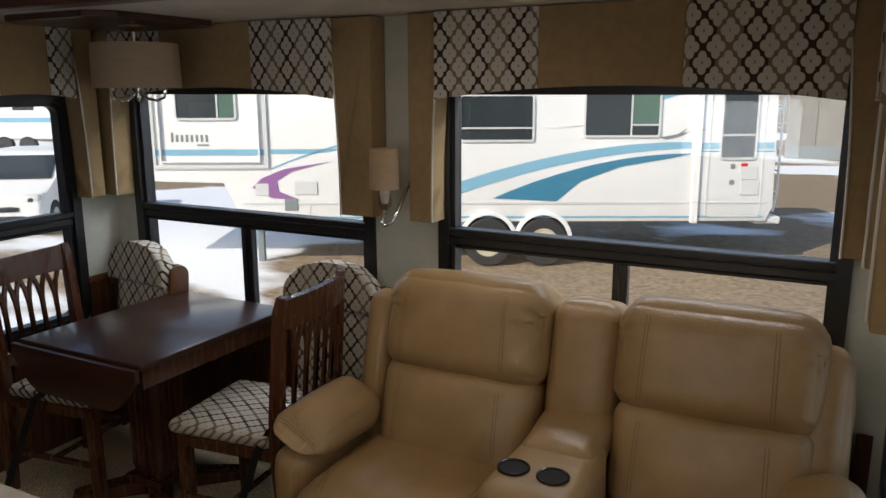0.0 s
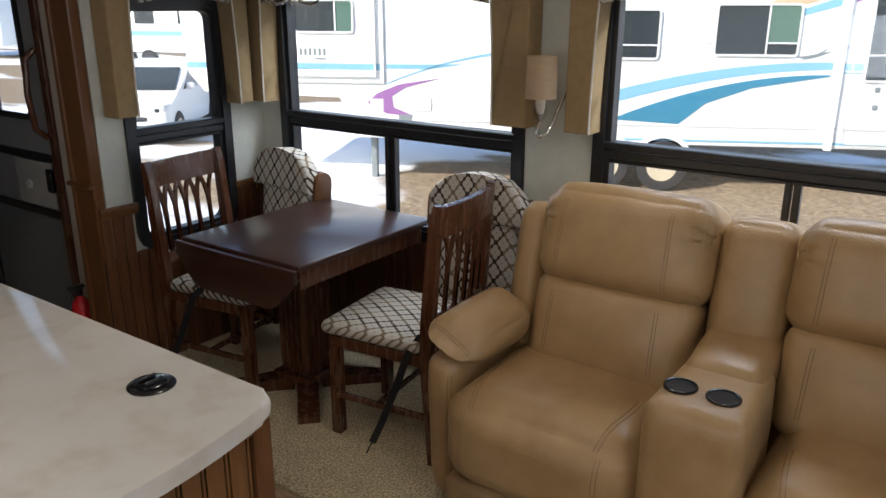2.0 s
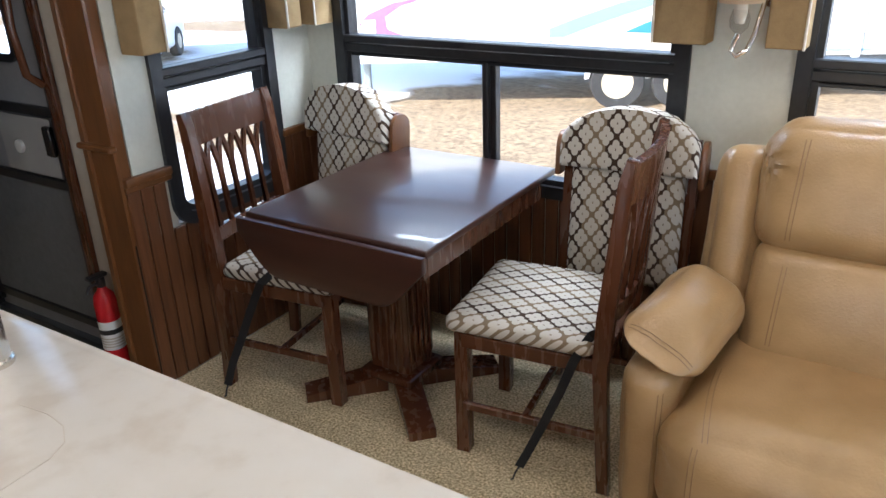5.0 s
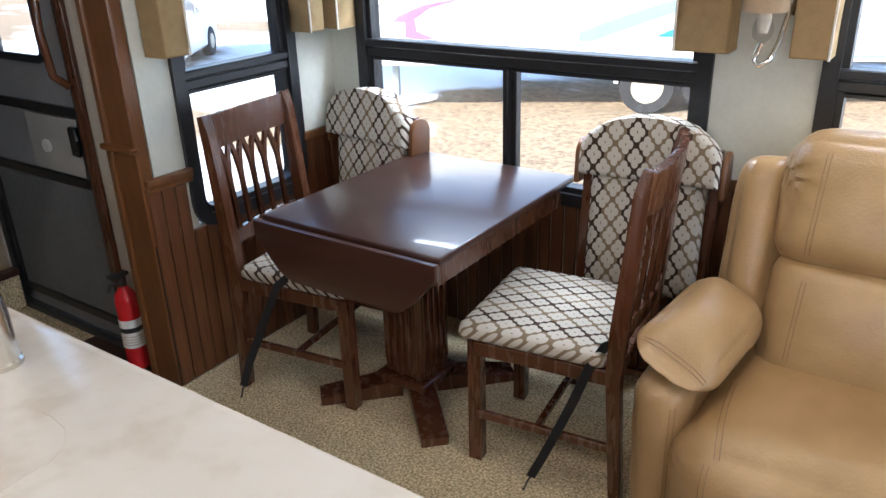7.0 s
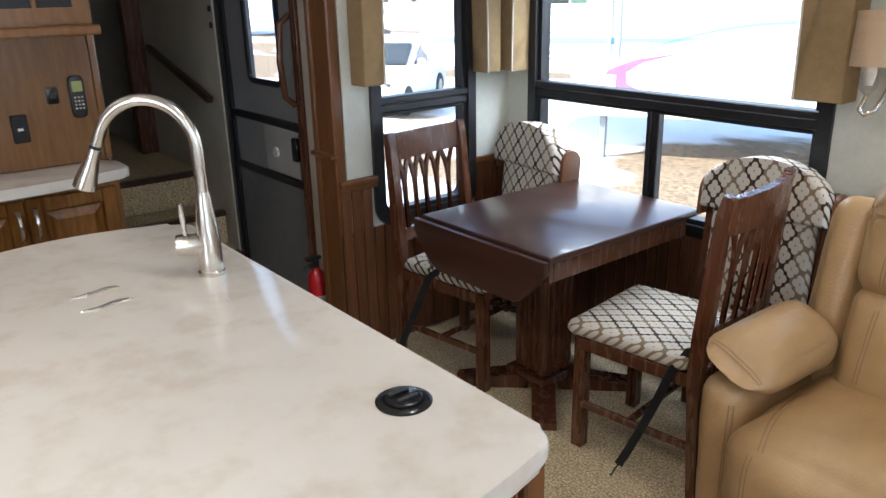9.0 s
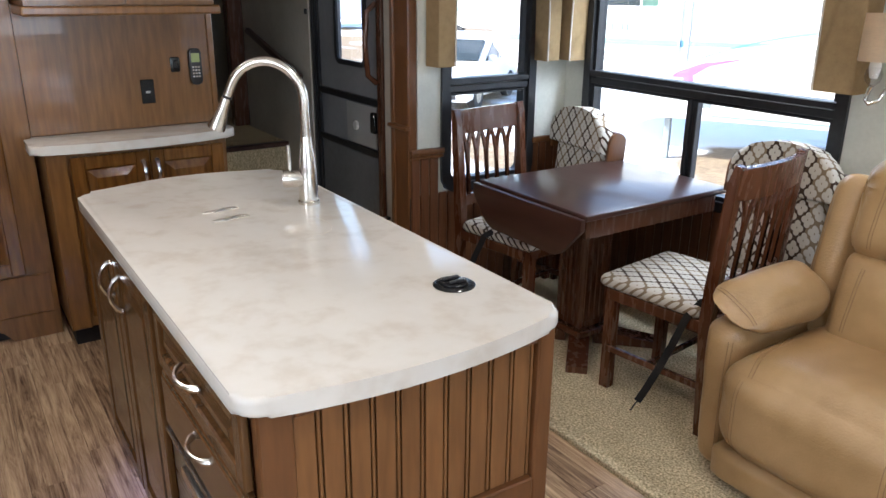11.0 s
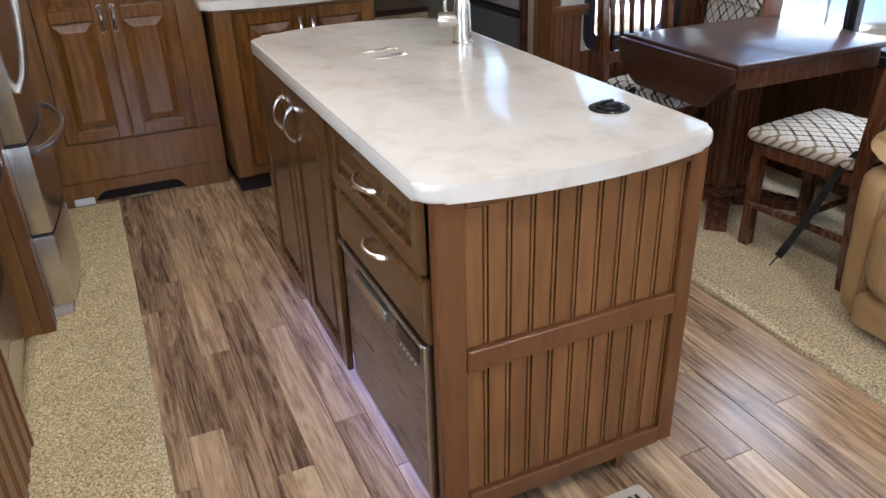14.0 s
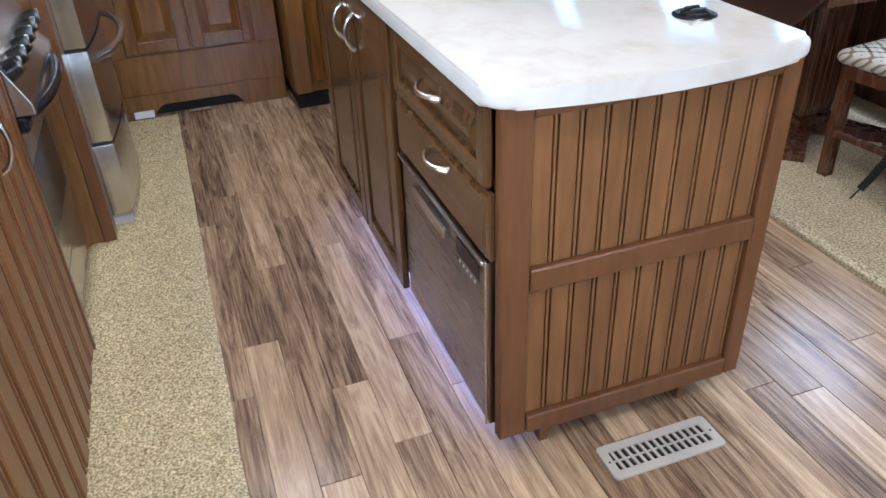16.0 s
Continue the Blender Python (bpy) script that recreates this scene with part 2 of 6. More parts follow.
def plank_material():
    """Printed walnut plank: each board its own tone, long wavy figure, fine pores, a few dark streaks."""
    m = material("walnut_vinyl_plank", (0.2, 0.14, 0.09), 0.25, bump=0.04, scale=60, stretch=(0.4, 6, 1))
    n, l = m.node_tree.nodes, m.node_tree.links
    b = n["Principled BSDF"]
    co, info = n.new("ShaderNodeTexCoord"), n.new("ShaderNodeObjectInfo")
    move = n.new("ShaderNodeVectorMath")
    move.operation = "MULTIPLY_ADD"
    l.new(info.outputs["Random"], move.inputs[0])
    move.inputs[1].default_value = (41, 67, 13)
    l.new(co.outputs["Object"], move.inputs[2])

    def grain(stretch, detail, rough, distortion):
        mp, no = n.new("ShaderNodeMapping"), n.new("ShaderNodeTexNoise")
        mp.inputs["Scale"].default_value = stretch
        l.new(move.outputs[0], mp.inputs["Vector"])
        l.new(mp.outputs[0], no.inputs["Vector"])
        no.inputs["Scale"].default_value = 1.0
        no.inputs["Detail"].default_value, no.inputs["Roughness"].default_value, no.inputs["Distortion"].default_value = detail, rough, distortion
        return no.outputs["Fac"]

    def blend(a, fa, c, fc):
        k1, k2 = n.new("ShaderNodeMath"), n.new("ShaderNodeMath")
        k1.operation, k2.operation = "MULTIPLY", "MULTIPLY_ADD"
        k1.inputs[1].default_value, k2.inputs[1].default_value = fa, fc
        l.new(a, k1.inputs[0])
        l.new(c, k2.inputs[0])
        l.new(k1.outputs[0], k2.inputs[2])
        return k2.outputs[0]

    figure = blend(grain((2.4, 27, 1), 8, 0.68, 1.3), 0.80, grain((6, 170, 1), 5, 0.65, 0.4), 0.40)
    tone = blend(figure, 1.0, info.outputs["Random"], 0.20)
    ramp = n.new("ShaderNodeValToRGB")
    stops = ramp.color_ramp.elements
    stops[0].position, stops[0].color = 0.42, (0.030, 0.018, 0.010, 1)
    stops[1].position, stops[1].color = 0.86, (0.65, 0.46, 0.275, 1)
    for at, colour in ((0.52, (0.125, 0.073, 0.042)), (0.62, (0.28, 0.175, 0.10)), (0.73, (0.45, 0.298, 0.172))):
        stops.new(at).color = (*colour, 1)
    l.new(tone, ramp.inputs[0])
    l.new(ramp.outputs[0], b.inputs["Base Color"])
    return m


M_PLANK = plank_material()
M_DOME = glow("lamp_diffuser", (1.0, 0.86, 0.66), 6)
M_LED = glow("led_strip", (0.25, 0.36, 1.0), 8)

# ---- building helpers ----
ORIGIN = {}


def thing(name, x, y, z, label, category, group="", kind=""):
    ob = new(name)
    ob.location = (x, y, z)
    ORIGIN[ob] = Vector((x, y, z))
    return tagged(ob, label, category, group, kind)


def finish(name, bm, mat, origin, smooth):
    bmesh.ops.remove_doubles(bm, verts=bm.verts, dist=1e-6)
    bmesh.ops.recalc_face_normals(bm, faces=bm.faces)
    bm.transform(Matrix.Translation(-origin))
    me = bpy.data.meshes.new(name)
    bm.to_mesh(me)
    bm.free()
    me.materials.append(mat)
    if smooth:
        me.shade_smooth()
        me.set_sharp_from_angle(angle=radians(38))
    return me


def part(name, bm, mat, parent, label="", smooth=True):
    o = ORIGIN[parent]
    ob = new(name, finish(name, bm, mat, o, smooth))
    ob.parent = parent
    ORIGIN[ob] = o
    if label:
        tagged(ob, label)
    return ob


def single(name, bm, mat, label, category, kind="", group="", smooth=True, origin=(0, 0, 0)):
    ob = new(name, finish(name, bm, mat, Vector(origin), smooth))
    ob.location = origin
    ORIGIN[ob] = Vector(origin)
    return tagged(ob, label, category, group, kind)


def box(x0, x1, y0, y1, z0, z1, bev=0.0, seg=1, bm=None, m=None):
    bm = bm or bmesh.new()
    c = Vector(((x0 + x1) / 2, (y0 + y1) / 2, (z0 + z1) / 2))
    made = bmesh.ops.create_cube(bm, size=1, matrix=Matrix.Translation(c) @ Matrix.Diagonal((abs(x1 - x0), abs(y1 - y0), abs(z1 - z0), 1)))
    vs = made["verts"]
    if bev:
        es = list({e for v in vs for e in v.link_edges})
        r = bmesh.ops.bevel(bm, geom=es, offset=bev, segments=seg, affect="EDGES", profile=0.5)
        vs = list({v for f in r["faces"] for v in f.verts} | {v for v in vs if v.is_valid})
        vs = list({w for v in vs for f in v.link_faces for w in f.verts})
    if m:
        bmesh.ops.transform(bm, matrix=m, verts=vs)
    return bm


def prism(pts, axis, d0, d1, bev=0.0, seg=2, bm=None, m=None):
    """A polygon drawn in the other two axes and pushed along axis from d0 to d1."""
    bm = bm or bmesh.new()
    put = {"x": lambda a, b, d: (d, a, b), "y": lambda a, b, d: (a, d, b), "z": lambda a, b, d: (a, b, d)}[axis]
    lo = [bm.verts.new(put(a, b, d0)) for a, b in pts]
    hi = [bm.verts.new(put(a, b, d1)) for a, b in pts]
    k = len(pts)
    f0, f1 = bm.faces.new(lo), bm.faces.new(hi[::-1])
    for i in range(k):
        bm.faces.new((lo[i], lo[(i + 1) % k], hi[(i + 1) % k], hi[i]))
    if bev:
        es = list(set(f0.edges) | set(f1.edges))
        bmesh.ops.bevel(bm, geom=es, offset=bev, segments=seg, affect="EDGES", profile=0.5)
    if m:
        bmesh.ops.transform(bm, matrix=m, verts=bm.verts)
    return bm


def tube(pts, r, n=10, bm=None, closed=False):
    """A round bar along a line of points; r is one radius or one for each point."""
    bm = bm or bmesh.new()
    pts = [Vector(p) for p in pts]
    rs = r if isinstance(r, (list, tuple)) else [r] * len(pts)
    rings, side = [], None
    for i, p in enumerate(pts):
        d = (pts[min(i + 1, len(pts) - 1)] - pts[max(i - 1, 0)]).normalized()
        if side is None:
            side = d.orthogonal().normalized()
        side = (side - d * side.dot(d)).normalized()
        up = d.cross(side)
        rings.append([bm.verts.new(p + (side * math.cos(2 * math.pi * j / n) + up * math.sin(2 * math.pi * j / n)) * rs[i]) for j in range(n)])
    for a, b in zip(rings, rings[1:]):
        for j in range(n):
            bm.faces.new((a[j], a[(j + 1) % n], b[(j + 1) % n], b[j]))
    bm.faces.new(rings[0][::-1])
    bm.faces.new(rings[-1])
    return bm


def lathe(profile, centre, n=32, bm=None, cap=True):
    """A turned shape: (radius, height) pairs round a vertical axis."""
    bm = bm or bmesh.new()
    cx, cy, cz = centre
    rings = [[bm.verts.new((cx + r * math.cos(2 * math.pi * j / n), cy + r * math.sin(2 * math.pi * j / n), cz + h)) for j in range(n)] for r, h in profile]
    for a, b in zip(rings, rings[1:]):
        for j in range(n):
            bm.faces.new((a[j], a[(j + 1) % n], b[(j + 1) % n], b[j]))
    if cap:
        bm.faces.new(rings[0][::-1])
        bm.faces.new(rings[-1])
    return bm


def cushion(x0, x1, y0, y1, z0, z1, r=0.05, bulge=(0.0, 0.0, 0.0), n=14, wrinkle=0.0, seed=0, m=None, bm=None, power=2.0):
    """A soft box with rounded edges and swollen faces."""
    own = bmesh.new()
    bmesh.ops.create_cube(own, size=2)
    bmesh.ops.subdivide_edges(own, edges=own.edges, cuts=n, use_grid_fill=True)
    h = Vector(((x1 - x0) / 2, (y1 - y0) / 2, (z1 - z0) / 2))
    c = Vector(((x0 + x1) / 2, (y0 + y1) / 2, (z0 + z1) / 2))
    r = min(r, *h)
    for v in own.verts:
        u = Vector(v.co)
        # crowd the grid towards the edges
        w = Vector([math.copysign(abs(a) ** 0.75, a) for a in u])
        p = Vector((w.x * h.x, w.y * h.y, w.z * h.z))
        q = Vector([max(-(hh - r), min(hh - r, a)) for a, hh in zip(p, h)])
        d = p - q
        pos = q + d.normalized() * r if d.length > 1e-9 else p
        f = [(1 - abs(a) ** power) for a in u]
        pos.x += math.copysign(bulge[0] * f[1] * f[2], u.x) * (abs(u.x) ** 2)
        pos.y += math.copysign(bulge[1] * f[0] * f[2], u.y) * (abs(u.y) ** 2)
        pos.z += math.copysign(bulge[2] * f[0] * f[1], u.z) * (abs(u.z) ** 2)
        if wrinkle:
            pos += Vector(noise.noise_vector((pos + c) * 9 + Vector((seed, seed * 2, 0)))) * wrinkle
            edge = max(abs(u.x), abs(u.y), abs(u.z))
            pos += Vector(noise.noise_vector(Vector(((pos + c).x * 26, (pos + c).y * 9, (pos + c).z * 9)) + Vector((seed, 3, 0)))) * wrinkle * 0.6 * (edge > 0.97) * abs(u.x) ** 4
        v.co = pos + c
    if m:
        own.transform(m)
    if bm is None:
        return own
    me = bpy.data.meshes.new("tmp")
    own.to_mesh(me)
    own.free()
    bm.from_mesh(me)
    bpy.data.meshes.remove(me)
    return bm


def arc(cx, cy, r, a0, a1, n=8):
    return [(cx + r * math.cos(radians(a0 + (a1 - a0) * i / n)), cy + r * math.sin(radians(a0 + (a1 - a0) * i / n))) for i in range(n + 1)]


def rounded(x0, x1, y0, y1, r, n=6):
    return arc(x1 - r, y1 - r, r, 0, 90, n) + arc(x0 + r, y1 - r, r, 90, 180, n) + arc(x0 + r, y0 + r, r, 180, 270, n) + arc(x1 - r, y0 + r, r, 270, 360, n)


def ring(x0, x1, z0, z1, w, d0, d1, axis, bev=0.004, bm=None, radius=0.0):
    """A rectangular frame of bar width w, standing in the plane across axis."""
    bm = bm or bmesh.new()
    outer = rounded(x0, x1, z0, z1, radius, 6) if radius else [(x1, z1), (x0, z1), (x0, z0), (x1, z0)]
    inner = rounded(x0 + w, x1 - w, z0 + w, z1 - w, max(radius - w, 0.004), 6) if radius else [(x1 - w, z1 - w), (x0 + w, z1 - w), (x0 + w, z0 + w), (x1 - w, z0 + w)]
    put = {"x": lambda a, b, d: (d, a, b), "y": lambda a, b, d: (a, d, b), "z": lambda a, b, d: (a, b, d)}[axis]
    vs = [[bm.verts.new(put(a, b, d)) for a, b in loop] for d in (d0, d1) for loop in (outer, inner)]
    k = len(outer)
    for i in range(k):
        j = (i + 1) % k
        bm.faces.new((vs[0][i], vs[0][j], vs[1][j], vs[1][i]))
        bm.faces.new((vs[2][i], vs[2][j], vs[3][j], vs[3][i]))
        bm.faces.new((vs[0][i], vs[0][j], vs[2][j], vs[2][i]))
        bm.faces.new((vs[1][i], vs[1][j], vs[3][j], vs[3][i]))
    return bm

# ---- the large structure ----


def structure(name, bm, mat, label, category, smooth=False):
    return single(name, bm, mat, label, category, "structure", smooth=smooth)


def wall_with_holes(axis, d0, d1, a0, a1, z0, z1, holes):
    """A wall across axis, from a0 to a1 along, with rectangular holes (a, b, low, high) in order along it."""
    bm = bmesh.new()

    def slab(p, q, lo, hi):
        if q - p > 1e-6 and hi - lo > 1e-6:
            if axis == "y":
                box(p, q, d0, d1, lo, hi, bm=bm)
            else:
                box(d0, d1, p, q, lo, hi, bm=bm)

    at = a0
    for p, q, lo, hi in holes:
        slab(at, p, z0, z1)
        slab(p, q, z0, lo)
        slab(p, q, hi, z1)
        at = q
    slab(at, a1, z0, z1)
    return bm


W1 = (-0.645, 0.69, 0.62, 1.69)
W2 = (1.02, 2.405, 0.62, 1.69)
W3 = (3.49, 4.02, 0.575, 1.64)
wall_window = structure("wall_window_side", wall_with_holes("y", WALL_Y, WALL_Y + 0.07, SIDE_X - 0.07, END_X + 0.07, -0.06, 1.99, [W1, W2]), M_WALL, "pale grey-green vinyl wallboard of the slide-out, beside the windows", "wall")
wall_end = structure("wall_dinette_end", wall_with_holes("x", SIDE_X - 0.07, SIDE_X, 3.345, WALL_Y, -0.06, 1.99, [W3]), M_WALL, "pale grey-green end wall of the slide-out with a narrow window", "wall")
structure("wall_sofa_end", wall_with_holes("x", END_X, END_X + 0.07, 3.27, WALL_Y, -0.06, 1.99, [W3]), M_WALL, "pale grey-green end wall beside the sofa", "wall")
structure("wall_door_side", wall_with_holes("y", MAIN_Y, MAIN_Y + 0.07, -4.2, -0.885, -0.06, CEIL, [(-2.03, -1.19, -0.06, 2.02)]), M_BEIGE, "beige wallboard beside the entry door and stairs", "wall")
structure("wall_door_side_rear", box(END_X + 0.075, 4.3, MAIN_Y, MAIN_Y + 0.07, -0.06, CEIL), M_BEIGE, "beige wallboard behind the seating", "wall")
structure("wall_rear", wall_with_holes("x", 4.23, 4.3, 0.2, MAIN_Y, -0.06, CEIL, [(1.2, 2.8, 0.95, 1.75)]), M_BEIGE, "beige rear wall with a wide added window", "wall")
structure("wall_kitchen", wall_with_holes("y", 0.13, 0.2, -4.2, 4.3, -0.06, CEIL, [(1.15, 2.05, 1.1, 1.6)]), M_BEIGE, "beige wall behind the kitchen run", "wall")
structure("wall_bedroom", box(-4.27, -4.2, 0.13, MAIN_Y + 0.07, -0.06, CEIL), M_BEIGE, "plain beige wall closing the raised bedroom", "wall")
structure("ceiling", box(-4.27, 4.37, 0.13, 3.19, CEIL, CEIL + 0.06), M_CEIL, "cream ceiling of the main room", "ceiling")
structure("ceiling_slide_out", box(SIDE_X - 0.07, END_X + 0.07, 3.26, WALL_Y + 0.07, SLIDE_TOP, SLIDE_TOP + 0.05), M_CEIL, "cream low ceiling of the slide-out", "ceiling")
structure("ceiling_entry", box(-4.27, -0.95, 3.19, MAIN_Y + 0.07, CEIL, CEIL + 0.06), M_CEIL, "cream ceiling above the entry", "ceiling")
structure("ceiling_entry_rear", box(2.7, 4.37, 3.19, MAIN_Y + 0.07, CEIL, CEIL + 0.06), M_CEIL, "cream ceiling behind the seating", "ceiling")

# header of the slide-out, and its upright trims
hb = box(-0.95, 2.7, 3.18, 3.26, 1.905, CEIL, 0.006)
box(-0.95, 2.7, 3.165, 3.18, 1.905, 1.94, 0.004, bm=hb)
structure("trim_header", hb, M_CHERRY_X, "dark cherry wood header across the slide-out opening", "trim")
pb = box(-0.95, -0.808, 3.295, 3.343, 0, 1.90, 0.006)
box(-0.962, -0.93, 3.285, 3.358, 0, 1.90, 0.005, bm=pb)
box(-0.965, -0.795, 3.268, 3.30, 0.885, 0.905, 0.005, bm=pb)
structure("trim_post", pb, M_ISLE, "reddish wood corner post with a small ledge", "trim")
structure("trim_post_rear", box(2.56, 2.68, 3.24, 3.36, 0, 1.90, 0.006), M_ISLE, "reddish wood corner post beside the sofa", "trim")

# floors
floor = structure("floor", box(-1.45, 4.23, 0.2, 3.155, -0.06, -0.008), M_GAPSHADE, "walnut-look vinyl plank floor in mixed brown tones", "floor")
structure("floor_entry", box(-4.2, -1.45, 0.2, MAIN_Y, -0.06, -0.004), M_CARPET, "beige carpeted floor by the entry", "floor")
structure("floor_entry_strip", box(-1.45, -0.95, 3.155, MAIN_Y, -0.06, -0.003), M_CHERRY_X, "dark wood threshold strip in front of the entry door", "floor")
carpet = structure("carpet", box(-0.80, END_X - 0.001, 3.20, WALL_Y - 0.001, -0.06, 0.014, 0.005), M_CARPET, "looped beige carpet on the slide-out floor", "carpet")
structure("carpet_rear", box(2.70, 4.229, 3.20, MAIN_Y - 0.001, -0.06, 0.013), M_CARPET, "beige carpet behind the seating", "carpet")
eb = box(-0.95, 4.229, 3.148, 3.196, -0.06, 0.018, 0.007, 2)
structure("carpet_edge", eb, M_CARPET, "rolled beige carpet edge along the slide-out lip", "carpet")

# wainscot: single boards under a moulded cap
wains = structure("wainscot", box(SIDE_X, SIDE_X + 0.003, 3.30, WALL_Y, 0.014, 0.56), M_GAPSHADE, "red-brown beadboard wainscot with a moulded cap rail", "wainscot")
y = 3.302
while y < WALL_Y - 0.03:
    y1 = min(y + 0.052, WALL_Y - 0.006)
    top = 0.755 if y1 < 3.485 or y > 4.02 else 0.57
    part("board", box(SIDE_X + 0.002, SIDE_X + 0.012, y + 0.002, y1 - 0.002, 0.014, top, 0.003), M_WAINS, wains, smooth=False)
    y = y1
x = SIDE_X + 0.014
while x < 2.5:
    x1 = x + 0.052
    top = 0.755 if x1 < -0.66 or 0.72 < x < 0.99 else 0.60
    part("board", box(x + 0.002, x1 - 0.002, WALL_Y - 0.012, WALL_Y - 0.002, 0.014, top, 0.003), M_WAINS, wains, smooth=False)
    x = x1
cb = box(SIDE_X + 0.001, SIDE_X + 0.026, 3.30, 3.484, 0.763, 0.793, 0.006, 2)
box(SIDE_X + 0.001, SIDE_X + 0.018, 3.30, 3.484, 0.743, 0.765, 0.004, bm=cb)
box(SIDE_X + 0.001, SIDE_X + 0.026, 4.03, WALL_Y - 0.03, 0.755, 0.785, 0.006, 2, bm=cb)
box(SIDE_X + 0.001, -0.665, WALL_Y - 0.026, WALL_Y - 0.001, 0.755, 0.785, 0.006, 2, bm=cb)
box(0.715, 0.995, WALL_Y - 0.026, WALL_Y - 0.001, 0.755, 0.785, 0.006, 2, bm=cb)
part("cap_rail", cb, M_ISLE, wains, "moulded wooden cap rail")


# ---- windows ----
def window(name, a0, a1, z0, z1, mid, mull, along, face, out, label, radius=0.03):
    """A black-framed coach window: fixed upper light above, sliding lights below. face: inner wall plane; out: +1 or -1 outwards."""
    ax = "y" if along == "x" else "x"
    c = ((a0 + a1) / 2, face, z0) if along == "x" else (face, (a0 + a1) / 2, z0)
    w = thing(name, *c, label, "window", kind="structure")

    def bar(p, q, lo, hi, i, o, bev=0.004, bm=None):
        d = sorted((face - out * i, face + out * o))
        return box(p, q, d[0], d[1], lo, hi, bev, bm=bm) if along == "x" else box(d[0], d[1], p, q, lo, hi, bev, bm=bm)

    d = sorted((face - out * 0.016, face + out * 0.012))
    part("window_frame", ring(a0 - 0.018, a1 + 0.018, z0 - 0.018, z1 + 0.018, 0.045, d[0], d[1], ax, radius=radius + 0.02), M_BLACK, w, "black window surround", smooth=False)
    d2 = sorted((face + out * 0.002, face + out * 0.055))
    part("sash", ring(a0 + 0.012, a1 - 0.012, z0 + 0.012, z1 - 0.012, 0.035, d2[0], d2[1], ax, radius=radius), M_BLACK, w, smooth=False)
    rb = bar(a0 + 0.02, a1 - 0.02, mid - 0.034, mid - 0.002, 0.006, 0.05)
    bar(a0 + 0.02, a1 - 0.02, mid + 0.002, mid + 0.03, 0.012, 0.05, bm=rb)
    bar(a0 + 0.02, a1 - 0.02, mid - 0.05, mid - 0.036, -0.004, 0.05, bm=rb)
    part("mid_rail", rb, M_BLACK, w, smooth=False)
    if mull:
        mb = bar(mull - 0.024, mull - 0.002, z0 + 0.02, mid - 0.04, 0.004, 0.03, 0.003)
        bar(mull + 0.002, mull + 0.026, z0 + 0.02, mid - 0.04, -0.008, 0.045, 0.003, bm=mb)
        part("mullion", mb, M_BLACK, w, smooth=False)
    for p, q, lo, hi in ((a0 + 0.02, a1 - 0.02, mid + 0.02, z1 - 0.02), (a0 + 0.02, (mull or a1 - 0.01) - 0.01, z0 + 0.02, mid - 0.03)) + (((mull + 0.01, a1 - 0.02, z0 + 0.02, mid - 0.03),) if mull else ()):
        g = part("pane", bar(p, q, lo, hi, -0.03, 0.034, 0), M_GLASS, w, smooth=False)
        g.visible_shadow = False
    return w


window("window_1", *W1, 1.10, 0.01, "x", WALL_Y, 1, "wide black-framed window above the dining table")
window("window_2", *W2, 1.11, 1.71, "x", WALL_Y, 1, "wide black-framed window above the reclining sofa")
window("window_3", *W3, 1.078, None, "y", SIDE_X, -1, "narrow black-framed window with rounded corners beside the dinette", 0.075)
window("window_4", *W3, 1.078, None, "y", END_X, 1, "narrow black-framed window in the sofa end wall", 0.075)
# windows 5 and 6 are out of view, assumed as openings for fill lamps
window("window_5", 1.2, 2.8, 0.95, 1.75, 1.2, 2.0, "y", 4.23, 1, "wide window in the rear wall")
window("window_6", 1.15, 2.05, 1.1, 1.6, 1.3, None, "x", 0.2, -1, "small kitchen window above the counter")


